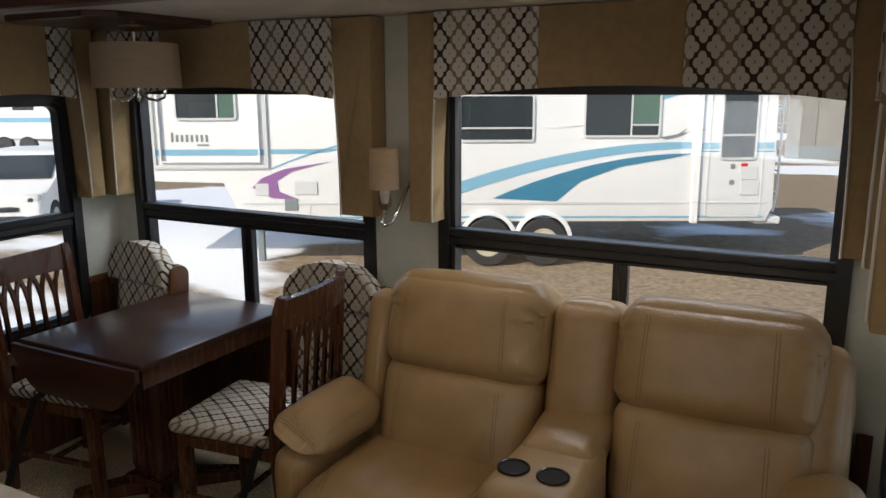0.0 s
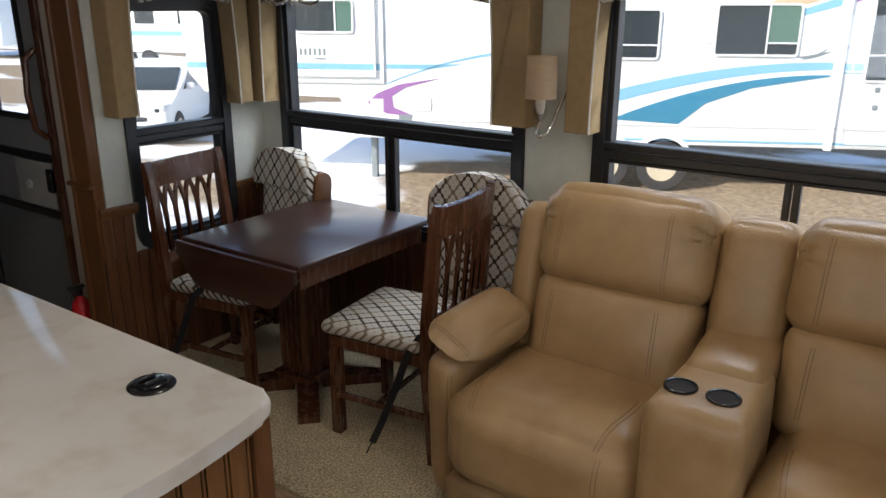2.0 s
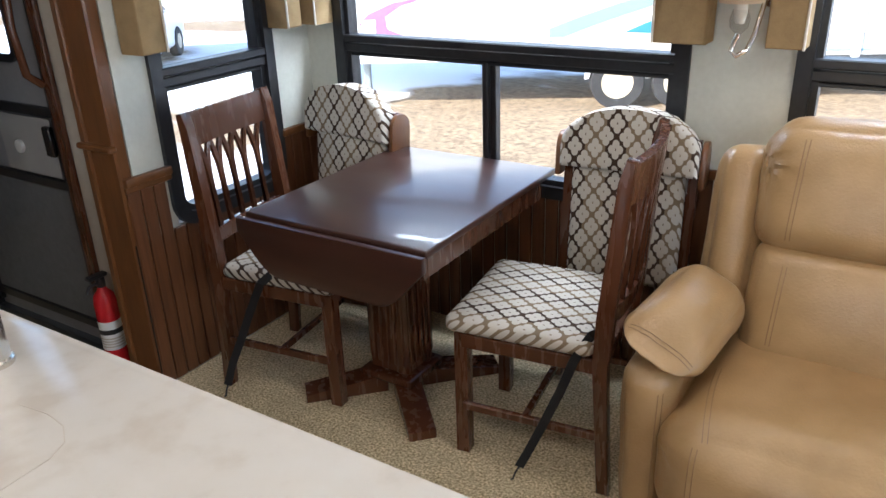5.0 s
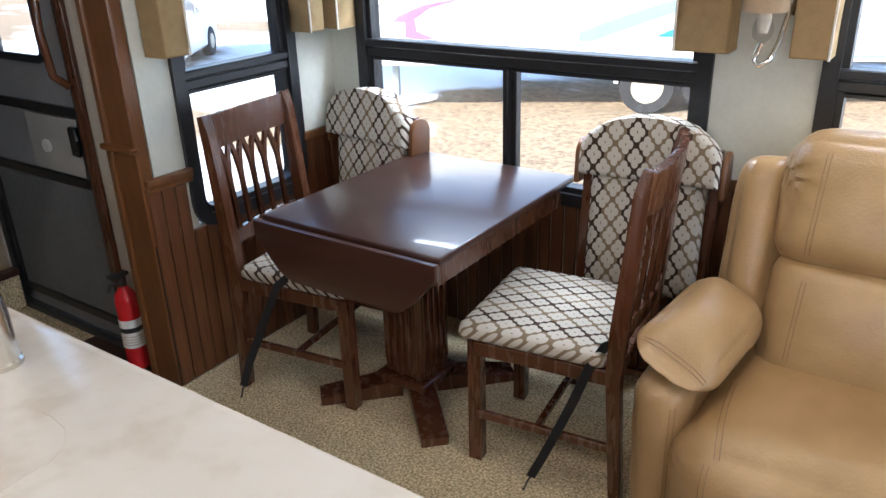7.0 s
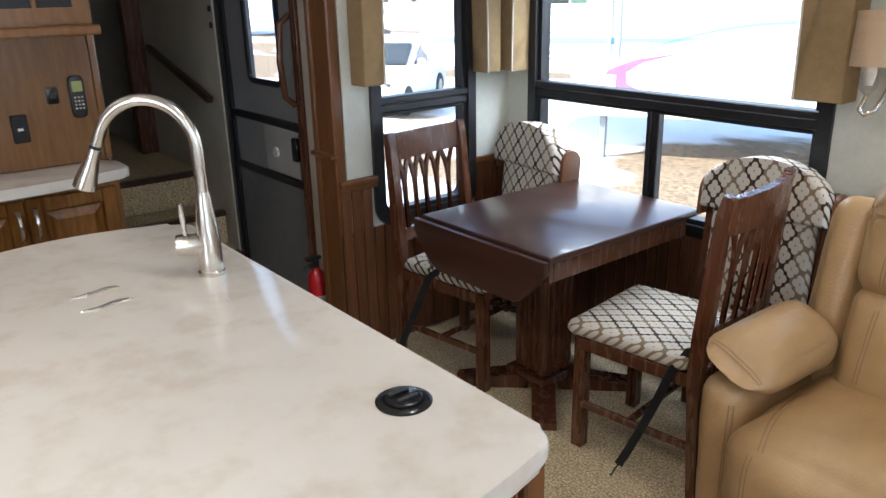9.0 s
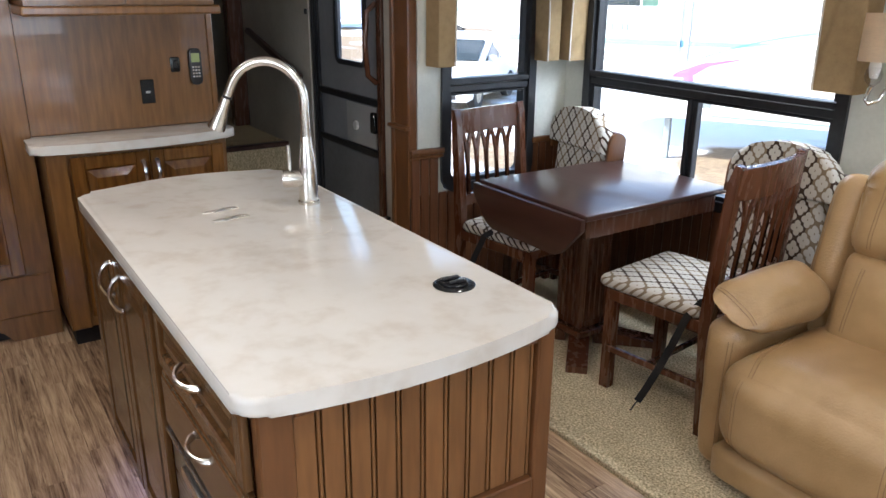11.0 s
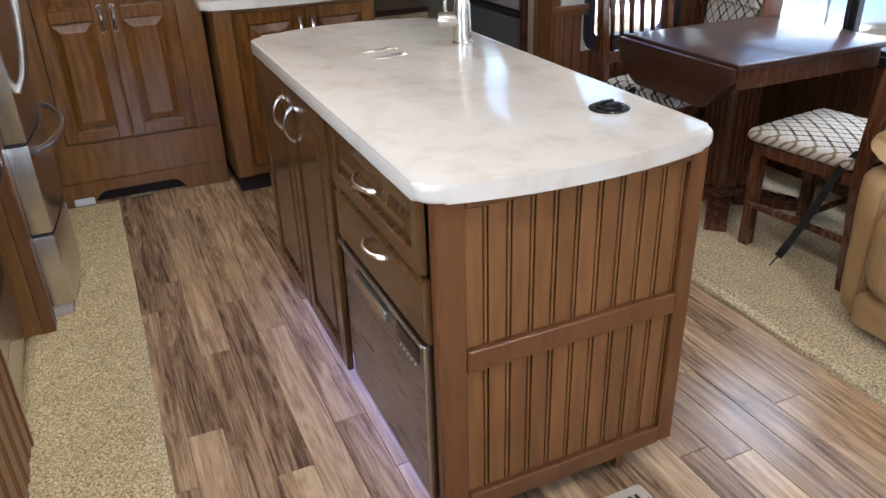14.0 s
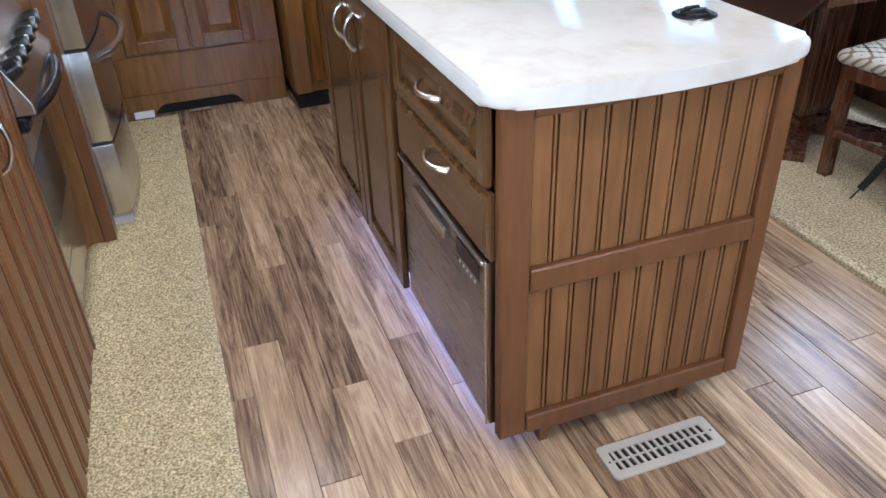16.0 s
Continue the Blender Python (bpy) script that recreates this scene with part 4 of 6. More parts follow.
# ---- chairs ----
def slat_chair():
    """A wooden dining chair at the origin, facing +y, seat cloth patterned."""
    c = thing("dining_chair", 0, 0, 0, "dark cherry slat-back dining chair with a quatrefoil fabric seat", "chair", "dining chairs")
    W = 0.205
    for s in (-1, 1):
        part("leg", prism([(s * 0.178 - 0.02, 0.187), (s * 0.178 + 0.02, 0.187), (s * 0.178 + 0.02, 0.227), (s * 0.178 - 0.02, 0.227)], "z", 0, 0.42, 0.003, 1), M_CHERRY, c, smooth=False)
        # back post, raked below and above the seat
        prof = [(-0.25, 0.0), (-0.215, 0.0), (-0.185, 0.42), (-0.19, 0.56), (-0.225, 0.93), (-0.24, 0.985), (-0.265, 0.98), (-0.258, 0.93), (-0.235, 0.55), (-0.225, 0.40)]
        part("back_post", prism([(a, b) for a, b in prof], "x", s * W - 0.019, s * W + 0.019, 0.004, 2), M_CHERRY, c)
        part("stretcher", box(s * W - 0.009, s * W + 0.009, -0.21, 0.2, 0.17, 0.195, 0.003), M_CHERRY, c, smooth=False)
        part("seat_rail", box(s * W - 0.012, s * W + 0.012, -0.19, 0.2, 0.385, 0.43, 0.003), M_CHERRY, c, smooth=False)
    part("seat_rail", box(-W + 0.012, W - 0.012, 0.203, 0.226, 0.385, 0.43, 0.003), M_CHERRY, c, smooth=False)
    part("seat_rail", box(-W + 0.012, W - 0.012, -0.215, -0.195, 0.385, 0.43, 0.003), M_CHERRY, c, smooth=False)
    part("stretcher", box(-W, W, 0.0, 0.018, 0.172, 0.193, 0.003), M_CHERRY, c, smooth=False)
    part("seat", cushion(-0.225, 0.225, -0.185, 0.25, 0.428, 0.482, 0.026, (0, 0, 0.012), 12), M_TRELLIS_XY, c, "cream and brown quatrefoil upholstery")
    tilt = Matrix.Translation((0, -0.213, 0.50)) @ Matrix.Rotation(radians(5.0), 4, "X")
    # crest rail, bowed backwards
    n = 10
    back = lambda x: -0.022 * (1 - (x / W) ** 2)
    for name, z0, z1, t in (("crest_rail", 0.37, 0.478, 0.012), ("lower_rail", 0.035, 0.085, 0.010)):
        xs = [-W - 0.012 + (2 * W + 0.024) * i / n for i in range(n + 1)]
        pts = [(x, back(x) + t) for x in xs] + [(x, back(x) - t) for x in reversed(xs)]
        part(name, prism(pts, "z", z0, z1, 0.006, 2, m=tilt), M_CHERRY, c)
    # five splayed slats meeting in pointed arches under the crest
    for i in range(5):
        x0 = -0.13 + i * 0.065
        for s in ((-1, 1) if i in (0, 1, 2, 3, 4) else (0,)):
            pts = []
            for j in range(7):
                k = j / 6
                xx = x0 + s * 0.030 * max(0.0, (k - 0.55) / 0.45) ** 2
                pts.append((xx, back(xx), 0.08 + 0.295 * k))
            bm = bmesh.new()
            rings = []
            for (xx, yy, zz) in pts:
                rings.append([bm.verts.new((xx + dx, yy + dy, zz)) for dx, dy in ((-0.009, -0.006), (0.009, -0.006), (0.009, 0.006), (-0.009, 0.006))])
            for a, b in zip(rings, rings[1:]):
                for j in range(4):
                    bm.faces.new((a[j], a[(j + 1) % 4], b[(j + 1) % 4], b[j]))
            bm.faces.new(rings[0])
            bm.faces.new(rings[-1])
            bm.transform(tilt)
            part("slat", bm, M_CHERRY, c, smooth=False)
    return c


chair = slat_chair()
chair.matrix_basis = pose(0.50, 3.735, 0.014, 0, 0, 97)
copy_thing(chair, pose(-0.41, 3.675, 0.014, 0, 0, -82))


def folded_chair():
    """A folding chair, folded and stood up: its padded seat folded over the top of the padded back."""
    c = thing("folding_chair", 0, 0, 0, "folded wooden chair with quatrefoil upholstery leaning against the wall", "chair", "folded chairs")
    for s in (-1, 1):
        part("side_post", prism([(s * 0.195 - 0.014, -0.018), (s * 0.195 + 0.014, -0.018), (s * 0.195 + 0.014, 0.018), (s * 0.195 - 0.014, 0.018)], "z", 0, 0.88, 0.004, 2), M_CHERRY, c, smooth=False)
        part("rear_leg", prism([(s * 0.165 - 0.012, 0.02), (s * 0.165 + 0.012, 0.02), (s * 0.165 + 0.012, 0.048), (s * 0.165 - 0.012, 0.048)], "z", 0, 0.7, 0.004, 2), M_CHERRY, c, smooth=False)
        part("pivot_block", prism(arc(0.0, 0.83, 0.05, 0, 180, 8) + [(-0.05, 0.74), (0.05, 0.74)], "x", s * 0.214, s * 0.232, 0.003), M_ISLE, c, "pale wooden pivot bracket")
    part("stretcher", box(-0.18, 0.18, -0.008, 0.008, 0.2, 0.23, 0.003), M_CHERRY, c, smooth=False)
    part("back_pad", cushion(-0.178, 0.178, -0.055, 0.012, 0.40, 0.80, 0.03, (0, 0.012, 0), 12), M_TRELLIS_BACK, c, "cream and brown quatrefoil back pad")
    pts = [(-0.212, 0.775), (0.212, 0.775), (0.212, 0.85)] + [(0.212 * math.cos(math.pi * i / 14), 0.85 + 0.12 * math.sin(math.pi * i / 14)) for i in range(1, 14)] + [(-0.212, 0.85)]
    part("seat_pad", prism(pts, "y", -0.085, 0.0, 0.022, 4), M_TRELLIS_BACK, c, "rounded quatrefoil seat pad")
    return c


fc = folded_chair()
fc.matrix_basis = pose(0.585, 4.08, 0.014, -5, 0, 6)
copy_thing(fc, pose(-0.53, 4.085, -0.002, -5, 0, -6))


def strap(pts, clip, label):
    t = thing("strap", *pts[0], label, "strap", "tie-down straps")
    P = [Vector(p) for p in pts]
    bm = bmesh.new()
    rows = []
    for i, p in enumerate(P):
        d = (P[min(i + 1, len(P) - 1)] - P[max(i - 1, 0)]).normalized()
        w = Vector((-0.6, 0.75, -0.3)).cross(d).normalized() * 0.0135
        th = d.cross(w).normalized() * 0.0012
        rows.append([bm.verts.new(q) for q in (p - w - th, p + w - th, p + w + th, p - w + th)])
    for a, b in zip(rows, rows[1:]):
        for j in range(4):
            bm.faces.new((a[j], a[(j + 1) % 4], b[(j + 1) % 4], b[j]))
    bm.faces.new(rows[0])
    bm.faces.new(rows[-1])
    part("webbing", bm, M_STRAP, t)
    e = Vector(clip)
    part("hook", tube([P[-1], (P[-1] + e) / 2, e + Vector((0.006, 0, 0.004)), e], 0.003, 6), M_BLACK, t)


strap([(0.72, 3.63, 0.50), (0.695, 3.56, 0.505), (0.665, 3.525, 0.44), (0.63, 3.515, 0.33), (0.585, 3.505, 0.21), (0.55, 3.495, 0.12), (0.525, 3.485, 0.06)], (0.508, 3.468, 0.02), "black webbing tie-down strap hanging from a dining chair")
strap([(-0.36, 3.46, 0.49), (-0.375, 3.425, 0.47), (-0.43, 3.415, 0.36), (-0.48, 3.405, 0.25), (-0.53, 3.39, 0.14), (-0.548, 3.37, 0.06)], (-0.555, 3.355, 0.02), "black webbing tie-down strap hanging below a dining chair seat")

# ---- reclining sofa ----
sofa = thing("reclining_sofa", 1.67, 3.8, 0.014, "tan leather two-seat reclining sofa with a cup-holder console", "sofa")
MIRROR_X = 1.672
LEAN = Matrix.Translation((0, 3.9, 0.45)) @ Matrix.Rotation(radians(-14), 4, "X") @ Matrix.Translation((0, -3.9, -0.45))
part("base", cushion(0.90, 2.44, 3.44, 4.12, 0.05, 0.36, 0.03, n=6), M_LEATHER, sofa)


def seam_over(parent, bm_tree, pts, way):
    """Stitching laid on a cushion: points are dropped onto its surface along way."""
    hit = []
    for p in pts:
        at = bm_tree.ray_cast(Vector(p), Vector(way))[0]
        if at is not None:
            hit.append(at - Vector(way) * 0.0008)
    if len(hit) > 2:
        part("stitching", tube(hit, 0.0013, 5), M_SEAM, parent, "dark stitched seam")


def upholstered(name, bm, label, seams=()):
    tree = BVHTree.FromBMesh(bm)
    ob = part(name, bm, M_LEATHER, sofa, label)
    for pts, way in seams:
        seam_over(ob, tree, pts, way)
    return ob


def gather(bm, corners, reach, depth):
    """Pinched pleats fanning out from the corners of a cushion's front."""
    for v in bm.verts:
        for cx, cz in corners:
            dx, dz = v.co.x - cx, v.co.z - cz
            amp = depth * math.exp(-(dx * dx + dz * dz) / reach)
            a = math.atan2(dz, abs(dx) + 0.01)
            v.co.y -= amp * math.sin(a * 10)
            v.co.z += 0.5 * amp * math.cos(a * 12)


for a, b, lo, hi, k in ((1.02, 1.585, 0.935, 1.59, 1), (1.82, 2.375, 1.845, 2.405, 2)):
    seams = []
    for f in (0.13, 0.86):
        for dx in (-0.006, 0.006):
            xx = lo + (hi - lo) * f + dx
            seams.append(([(xx + 0.09 * (0.5 - f) * (1 - i / 14) ** 2, 3.34 + 0.02 * i, 0.9) for i in range(13)], (0, 0, -1)))
            seams.append(([(xx + 0.045 * (0.5 - f), 3.0, 0.17 + 0.02 * i) for i in range(14)], (0, 1, 0)))
    seat = cushion(lo, hi, 3.315, 3.95, 0.15, 0.482, 0.115, (0.006, 0.02, 0.026), 26, 0.004, k)
    gather(seat, ((lo, 0.40), (hi, 0.40)), 0.006, 0.003)
    upholstered("seat_cushion", seat, "plump tan leather seat rolling down in front", seams)
    part("footrest", cushion(lo + 0.012, hi - 0.012, 3.345, 3.52, 0.045, 0.165, 0.03, (0, 0.012, 0), 10, 0.003, k + 3), M_LEATHER, sofa, "leather footrest edge")
    back_seams = lambda z0, z1: [([(a + (b - a) * f + dx + 0.02 * (0.5 - f) * i / 12, 3.2, z0 + (z1 - z0) * i / 12) for i in range(13)], (0, 1, 0)) for f in (0.15, 0.80) for dx in (-0.005, 0.005)]
    upholstered("lumbar_cushion", cushion(a + 0.004, b - 0.004, 3.705, 3.97, 0.40, 0.735, 0.06, (0.0, 0.03, 0.0), 24, 0.004, k + 5, LEAN), "tan leather lower back cushion", back_seams(0.52, 0.72))
    head = cushion(a - 0.008, b + 0.008, 3.69, 3.96, 0.692, 1.035, 0.085, (0.004, 0.022, 0.014), 30, 0.0035, k + 8, LEAN)
    gather(head, ((a, 0.95), (b, 0.95)), 0.007, 0.006)
    gather(head, ((a, 0.76), (b, 0.76)), 0.003, 0.003)
    upholstered("head_cushion", head, "tan leather head cushion with pinched seams", back_seams(0.78, 1.02))
part("back_shell", cushion(0.99, 2.38, 4.0, 4.14, 0.30, 0.95, 0.06, n=8), M_LEATHER, sofa)
for k in (1, 2):
    flip = Matrix.Identity(4) if k == 1 else Matrix.Translation((2 * MIRROR_X, 0, 0)) @ Matrix.Diagonal((-1, 1, 1, 1))
    part("back_wing", cushion(0.895, 1.03, 3.765, 4.02, 0.40, 0.955, 0.055, (0.012, 0.02, 0), 14, 0.003, k + 20, flip @ LEAN), M_LEATHER, sofa, "tan leather side wing of the back")
    panel = cushion(0.825, 0.955, 3.40, 4.05, 0.03, 0.545, 0.055, (0.012, 0.014, 0), 18, 0.003, k + 30)
    for v in panel.verts:
        if v.co.x < 0.89:
            v.co.x += 0.05 * max(0.0, 0.4 - v.co.z)
    panel.transform(flip)
    front = [([((0.935 if k == 1 else 2 * MIRROR_X - 0.935) + dx, 3.0, 0.10 + 0.03 * i) for i in range(14)], (0, 1, 0)) for dx in (0.0, -0.009)]
    upholstered("arm_panel", panel, "tan leather arm side with a stitched front", front)
    pad = cushion(-0.105, 0.105, 0.0, 0.37, -0.083, 0.083, 0.080, (0.0, 0.012, 0.012), 28, 0.004, k + 40)
    for v in pad.verts:
        u = max(0.0, min(1.0, v.co.y / 0.20))
        v.co.z *= 0.13 + 0.87 * math.sin(math.pi / 2 * u) ** 0.9
        pinch = math.exp(-max(v.co.y, 0.0) / 0.05)
        v.co.z += 0.0012 * pinch * math.sin(v.co.x * 170)
        v.co.x *= 1 + 0.10 * pinch
    place = flip @ Matrix.Translation((0.898, 3.415, 0.578)) @ Matrix.Rotation(radians(-8), 4, "Z") @ Matrix.Rotation(radians(4), 4, "X") @ Matrix.Rotation(radians(22), 4, "Y")
    pad.transform(place)
    line = [[place @ Vector((-0.085 + 0.17 * q / 14, dy, 0.25)) for q in range(15)] for dy in (0.028, 0.036)]
    down = place.to_3x3() @ Vector((0, 0, -1))
    upholstered("arm_pad", pad, "pillow-top tan leather arm pad", [(pts, down) for pts in line])
shape = cushion(1.592, 1.842, 3.32, 3.72, 0.04, 0.652, 0.04, (0.004, 0.008, 0.004), 14, 0.002, 50)
for v in shape.verts:
    v.co.x += (v.co.x - 1.717) * 0.25 * max(0.0, 3.56 - v.co.y)
con = part("console", shape, M_LEATHER, sofa, "leather centre console")
part("console_lid", cushion(1.602, 1.828, 3.575, 3.92, 0.55, 0.668, 0.04, (0, 0, 0.014), 14, 0.003, 51, Matrix.Translation((0, 3.6, 0.6)) @ Matrix.Rotation(radians(6), 4, "X") @ Matrix.Translation((0, -3.6, -0.6))), M_LEATHER, sofa, "padded leather console lid")
console_back = cushion(1.592, 1.818, 3.745, 3.98, 0.58, 1.0, 0.06, (0, 0.02, 0.01), 20, 0.003, 52, LEAN)
gather(console_back, ((1.60, 0.95), (1.81, 0.95)), 0.004, 0.004)
part("console_back", console_back, M_LEATHER, sofa, "narrow leather back above the console")
for cx in (1.65, 1.762):
    cup = part("cup_holder", lathe([(0.035, -0.012), (0.038, 0.004), (0.043, 0.0055), (0.0455, 0.003), (0.0455, -0.008)], (cx, 3.445, 0.657), 32, cap=False), M_BLACKGLOSS, sofa, "black plastic cup holder")
    # near-black disc paints the shade down in the cup
    part("cup_floor", lathe([(0.0375, 0.0), (0.0375, 0.0012)], (cx, 3.445, 0.657), 32), M_GAPSHADE, cup)
for a in (0.93, 2.41):
    part("foot", lathe([(0.022, 0), (0.018, 0.045)], (a, 3.47, 0.014), 12), M_BLACK, sofa)

# ---- pantry wall and hutch at the far end of the kitchen ----
PX = -1.395


def tall_door(name, y0, y1, z0, z1, mid, xf, parent, label, mat=M_PANEL, th=0.02):
    """A cabinet door facing +x, with one or two raised panels; mid: height of the middle rail, or None."""
    w = 0.055
    bm = box(xf - th, xf, y0, y0 + w, z0, z1, 0.004)
    box(xf - th, xf, y1 - w, y1, z0, z1, 0.004, bm=bm)
    for lo, hi in [(z0, z0 + w), (z1 - w, z1)] + ([(mid - w / 2, mid + w / 2)] if mid else []):
        box(xf - th, xf, y0 + w - 0.002, y1 - w + 0.002, lo, hi, 0.004, bm=bm)
    d = part(name, bm, mat, parent, label, smooth=False)
    for lo, hi in ([(z0 + w, mid - w / 2), (mid + w / 2, z1 - w)] if mid else [(z0 + w, z1 - w)]):
        pb = box(xf - th - 0.0005, xf - 0.015, y0 + w - 0.01, y1 - w + 0.01, lo - 0.01, hi + 0.01)
        raised_field("x", xf - 0.0151, 1, y0 + w + 0.006, y1 - w - 0.006, lo + 0.006, hi - 0.006, 0.03, 0.0145, pb)
        part("raised_panel", pb, mat, d, smooth=False)
    return d


pantry = thing("pantry_cabinet", -1.6, 1.4, 0, "tall stained maple pantry cabinet with raised-panel doors", "cabinet")
part("carcass", box(-1.95, PX - 0.021, 1.03, 1.80, 0.115, 2.15), M_MAPLE, pantry, smooth=False)
kick = [(1.03, 0.0), (1.17, 0.0), (1.18, 0.03), (1.205, 0.05), (1.225, 0.062), (1.545, 0.062), (1.565, 0.05), (1.59, 0.02), (1.60, 0.0), (1.80, 0.0), (1.80, 0.115), (1.03, 0.115)]
part("kick_board", prism(kick, "x", PX - 0.04, PX - 0.0215, 0.002, 1), M_MAPLE, pantry, "shaped kick board with an arched cut-out", smooth=False)
# near-black block; its colour holds the shade behind the arched cut-out
part("kick_shade", box(-1.9, -1.462, 1.05, 1.78, 0.0, 0.114), M_GAPSHADE, pantry, smooth=False)
part("lower_panel", box(PX - 0.0205, PX - 0.014, 1.05, 1.78, 0.12, 0.30, 0.002), M_MAPLE, pantry, smooth=False)
for y0, y1, hy in ((1.11, 1.395, 1.372), (1.402, 1.69, 1.425)):
    d = tall_door("door", y0, y1, 0.31, 2.08, 0.865, PX, pantry, "tall raised-panel pantry door")
    bow_handle((PX, hy, 0.895), (PX, hy, 0.795), (1, 0, 0), d, 0.006)
part("sweep_inlet", box(PX - 0.013, PX + 0.004, 1.08, 1.17, 0.012, 0.045, 0.004), M_WHITE, pantry, "small white vacuum sweep inlet", smooth=False)

hutch = thing("hutch_cabinet", -1.3, 2.2, 0, "stained maple base cabinet with two raised-panel doors", "cabinet")
HX = -1.18
part("carcass", box(-1.95, HX - 0.021, 1.815, 2.56, 0.09, 0.868), M_MAPLE, hutch, smooth=False)
# toe kick coloured near-black, shade under the doors painted in
part("kick_board", box(-1.9, HX - 0.06, 1.83, 2.55, 0, 0.0895), M_GAPSHADE, hutch, smooth=False)
part("filler", box(HX - 0.0205, HX - 0.004, 1.815, 1.895, 0.09, 0.868, 0.003), M_MAPLE, hutch, smooth=False)
for y0, y1, hy in ((1.905, 2.215, 2.19), (2.222, 2.54, 2.247)):
    d = tall_door("door", y0, y1, 0.14, 0.845, None, HX, hutch, "raised-panel cupboard door")
    bow_handle((HX, hy, 0.80), (HX, hy, 0.70), (1, 0, 0), d, 0.006)
single("hutch_worktop", prism(bowed(-1.385, -1.165, 1.765, 2.60, 0.0, 0.05, 0.03), "z", 0.869, 0.907, 0.012, 3), M_STONE, "cream solid-surface worktop on the hutch with a bowed front", "countertop", origin=(-1.3, 2.2, 0.869))
back = thing("back_panel", -1.42, 2.2, 0.907, "plain stained maple wall panel above the hutch worktop", "panel")
part("board", box(-1.47, -1.40, 1.801, 2.575, 0.908, 1.44), M_MAPLE, back, smooth=False)
part("corner_strip", box(-1.47, -1.392, 2.576, 2.604, 0.908, 2.15, 0.004), M_MAPLE, back, "pale maple corner strip", smooth=False)
upper = thing("upper_cabinet", -1.3, 2.2, 1.42, "stained maple upper cabinet with divided glass doors", "cabinet")
part("carcass", box(-1.6, -1.10, 1.82, 2.53, 1.441, 2.15), M_MAPLE, upper, smooth=False)
part("light_rail", box(-1.47, -1.075, 1.805, 2.55, 1.405, 1.4405, 0.008, 2), M_MAPLE, upper, smooth=False)
for y0, y1 in ((1.83, 2.17), (2.18, 2.52)):
    d = part("door", ring(y0, y1, 1.45, 2.1, 0.05, -1.099, -1.08, "x"), M_MAPLE, upper, "framed cupboard door", smooth=False)
    part("dark_glass", box(-1.0985, -1.095, y0 + 0.045, y1 - 0.045, 1.495, 2.055), M_BLACKGLOSS, d, smooth=False)
    part("glazing_bar", box(-1.094, -1.084, (y0 + y1) / 2 - 0.008, (y0 + y1) / 2 + 0.008, 1.498, 2.05, 0.002), M_MAPLE, d, smooth=False)

sw = thing("wall_outlet", -1.395, 2.29, 1.065, "black wall outlet plate with a white rocker", "outlet")
part("plate", box(-1.40, -1.393, 2.262, 2.32, 1.012, 1.118, 0.003), M_BLACKGLOSS, sw)
part("rocker", box(-1.393, -1.390, 2.281, 2.301, 1.058, 1.068, 0.001), M_WHITE, sw, "white rocker switch")
sw = thing("wall_switch", -1.395, 2.42, 1.17, "small black wall switch with rounded corners", "switch")
part("plate", prism(rounded(2.40, 2.442, 1.145, 1.21, 0.006), "x", -1.40, -1.392, 0.002), M_BLACKGLOSS, sw)
part("rocker", box(-1.392, -1.388, 2.411, 2.431, 1.163, 1.192, 0.002), M_BLACK, sw)
rem = thing("remote_control", -1.39, 2.51, 1.16, "dark grey remote control with a green screen in a cradle", "remote control")
part("body", prism(rounded(2.482, 2.536, 1.085, 1.245, 0.018), "x", -1.40, -1.376, 0.005, 3), M_BLACK, rem)
part("screen", box(-1.376, -1.374, 2.490, 2.528, 1.185, 1.225, 0.001), material("lcd_green", (0.36, 0.42, 0.16), 0.3), rem, "pale green display")
for i in range(4):
    for j in range(3):
        part("button", box(-1.376, -1.3735, 2.492 + j * 0.013, 2.50 + j * 0.013, 1.118 + i * 0.014, 1.125 + i * 0.014, 0.001), M_WHITE if (i + j) % 3 == 0 else M_VENT, rem, smooth=False)

# ---- kitchen run: stove, fridge, base cabinets, runner rug ----
KY = 0.94
fridge = thing("refrigerator", -0.75, 0.75, 0, "stainless steel refrigerator with curved handles and a lower drawer", "refrigerator")
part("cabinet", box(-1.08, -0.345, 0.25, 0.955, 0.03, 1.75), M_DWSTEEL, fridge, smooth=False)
prof = lambda y: [(-1.08, 0.96), (-0.345, 0.96)] + [(-0.345 - 0.735 * i / 12, y + 0.03 * math.sin(math.pi * i / 12)) for i in range(13)]
for nm, z0, z1, lab in (("lower_drawer", 0.06, 0.328, "curved stainless freezer drawer"), ("middle_drawer", 0.338, 0.645, "curved stainless middle drawer"), ("upper_door", 0.655, 1.75, "curved stainless door")):
    part(nm, prism(prof(1.035), "z", z0, z1, 0.006, 2), M_STEEL, fridge, lab)
for z in (0.333, 0.65):
    part("gasket", box(-1.07, -0.352, 0.961, 1.02, z - 0.0048, z + 0.0048), M_BLACK, fridge, smooth=False)
part("foot_grille", box(-1.05, -0.36, 0.961, 1.03, 0.012, 0.052, 0.006), M_VENT, fridge, smooth=False)


def arch_bar(p, q, outward, rise, r, name, parent, mat, label):
    p, q, o = Vector(p), Vector(q), Vector(outward)
    pts = [p + (q - p) * (i / 14) + o * rise * math.sin(math.pi * i / 14) ** 0.55 for i in range(15)]
    return part(name, tube(pts, r, 10), mat, parent, label)


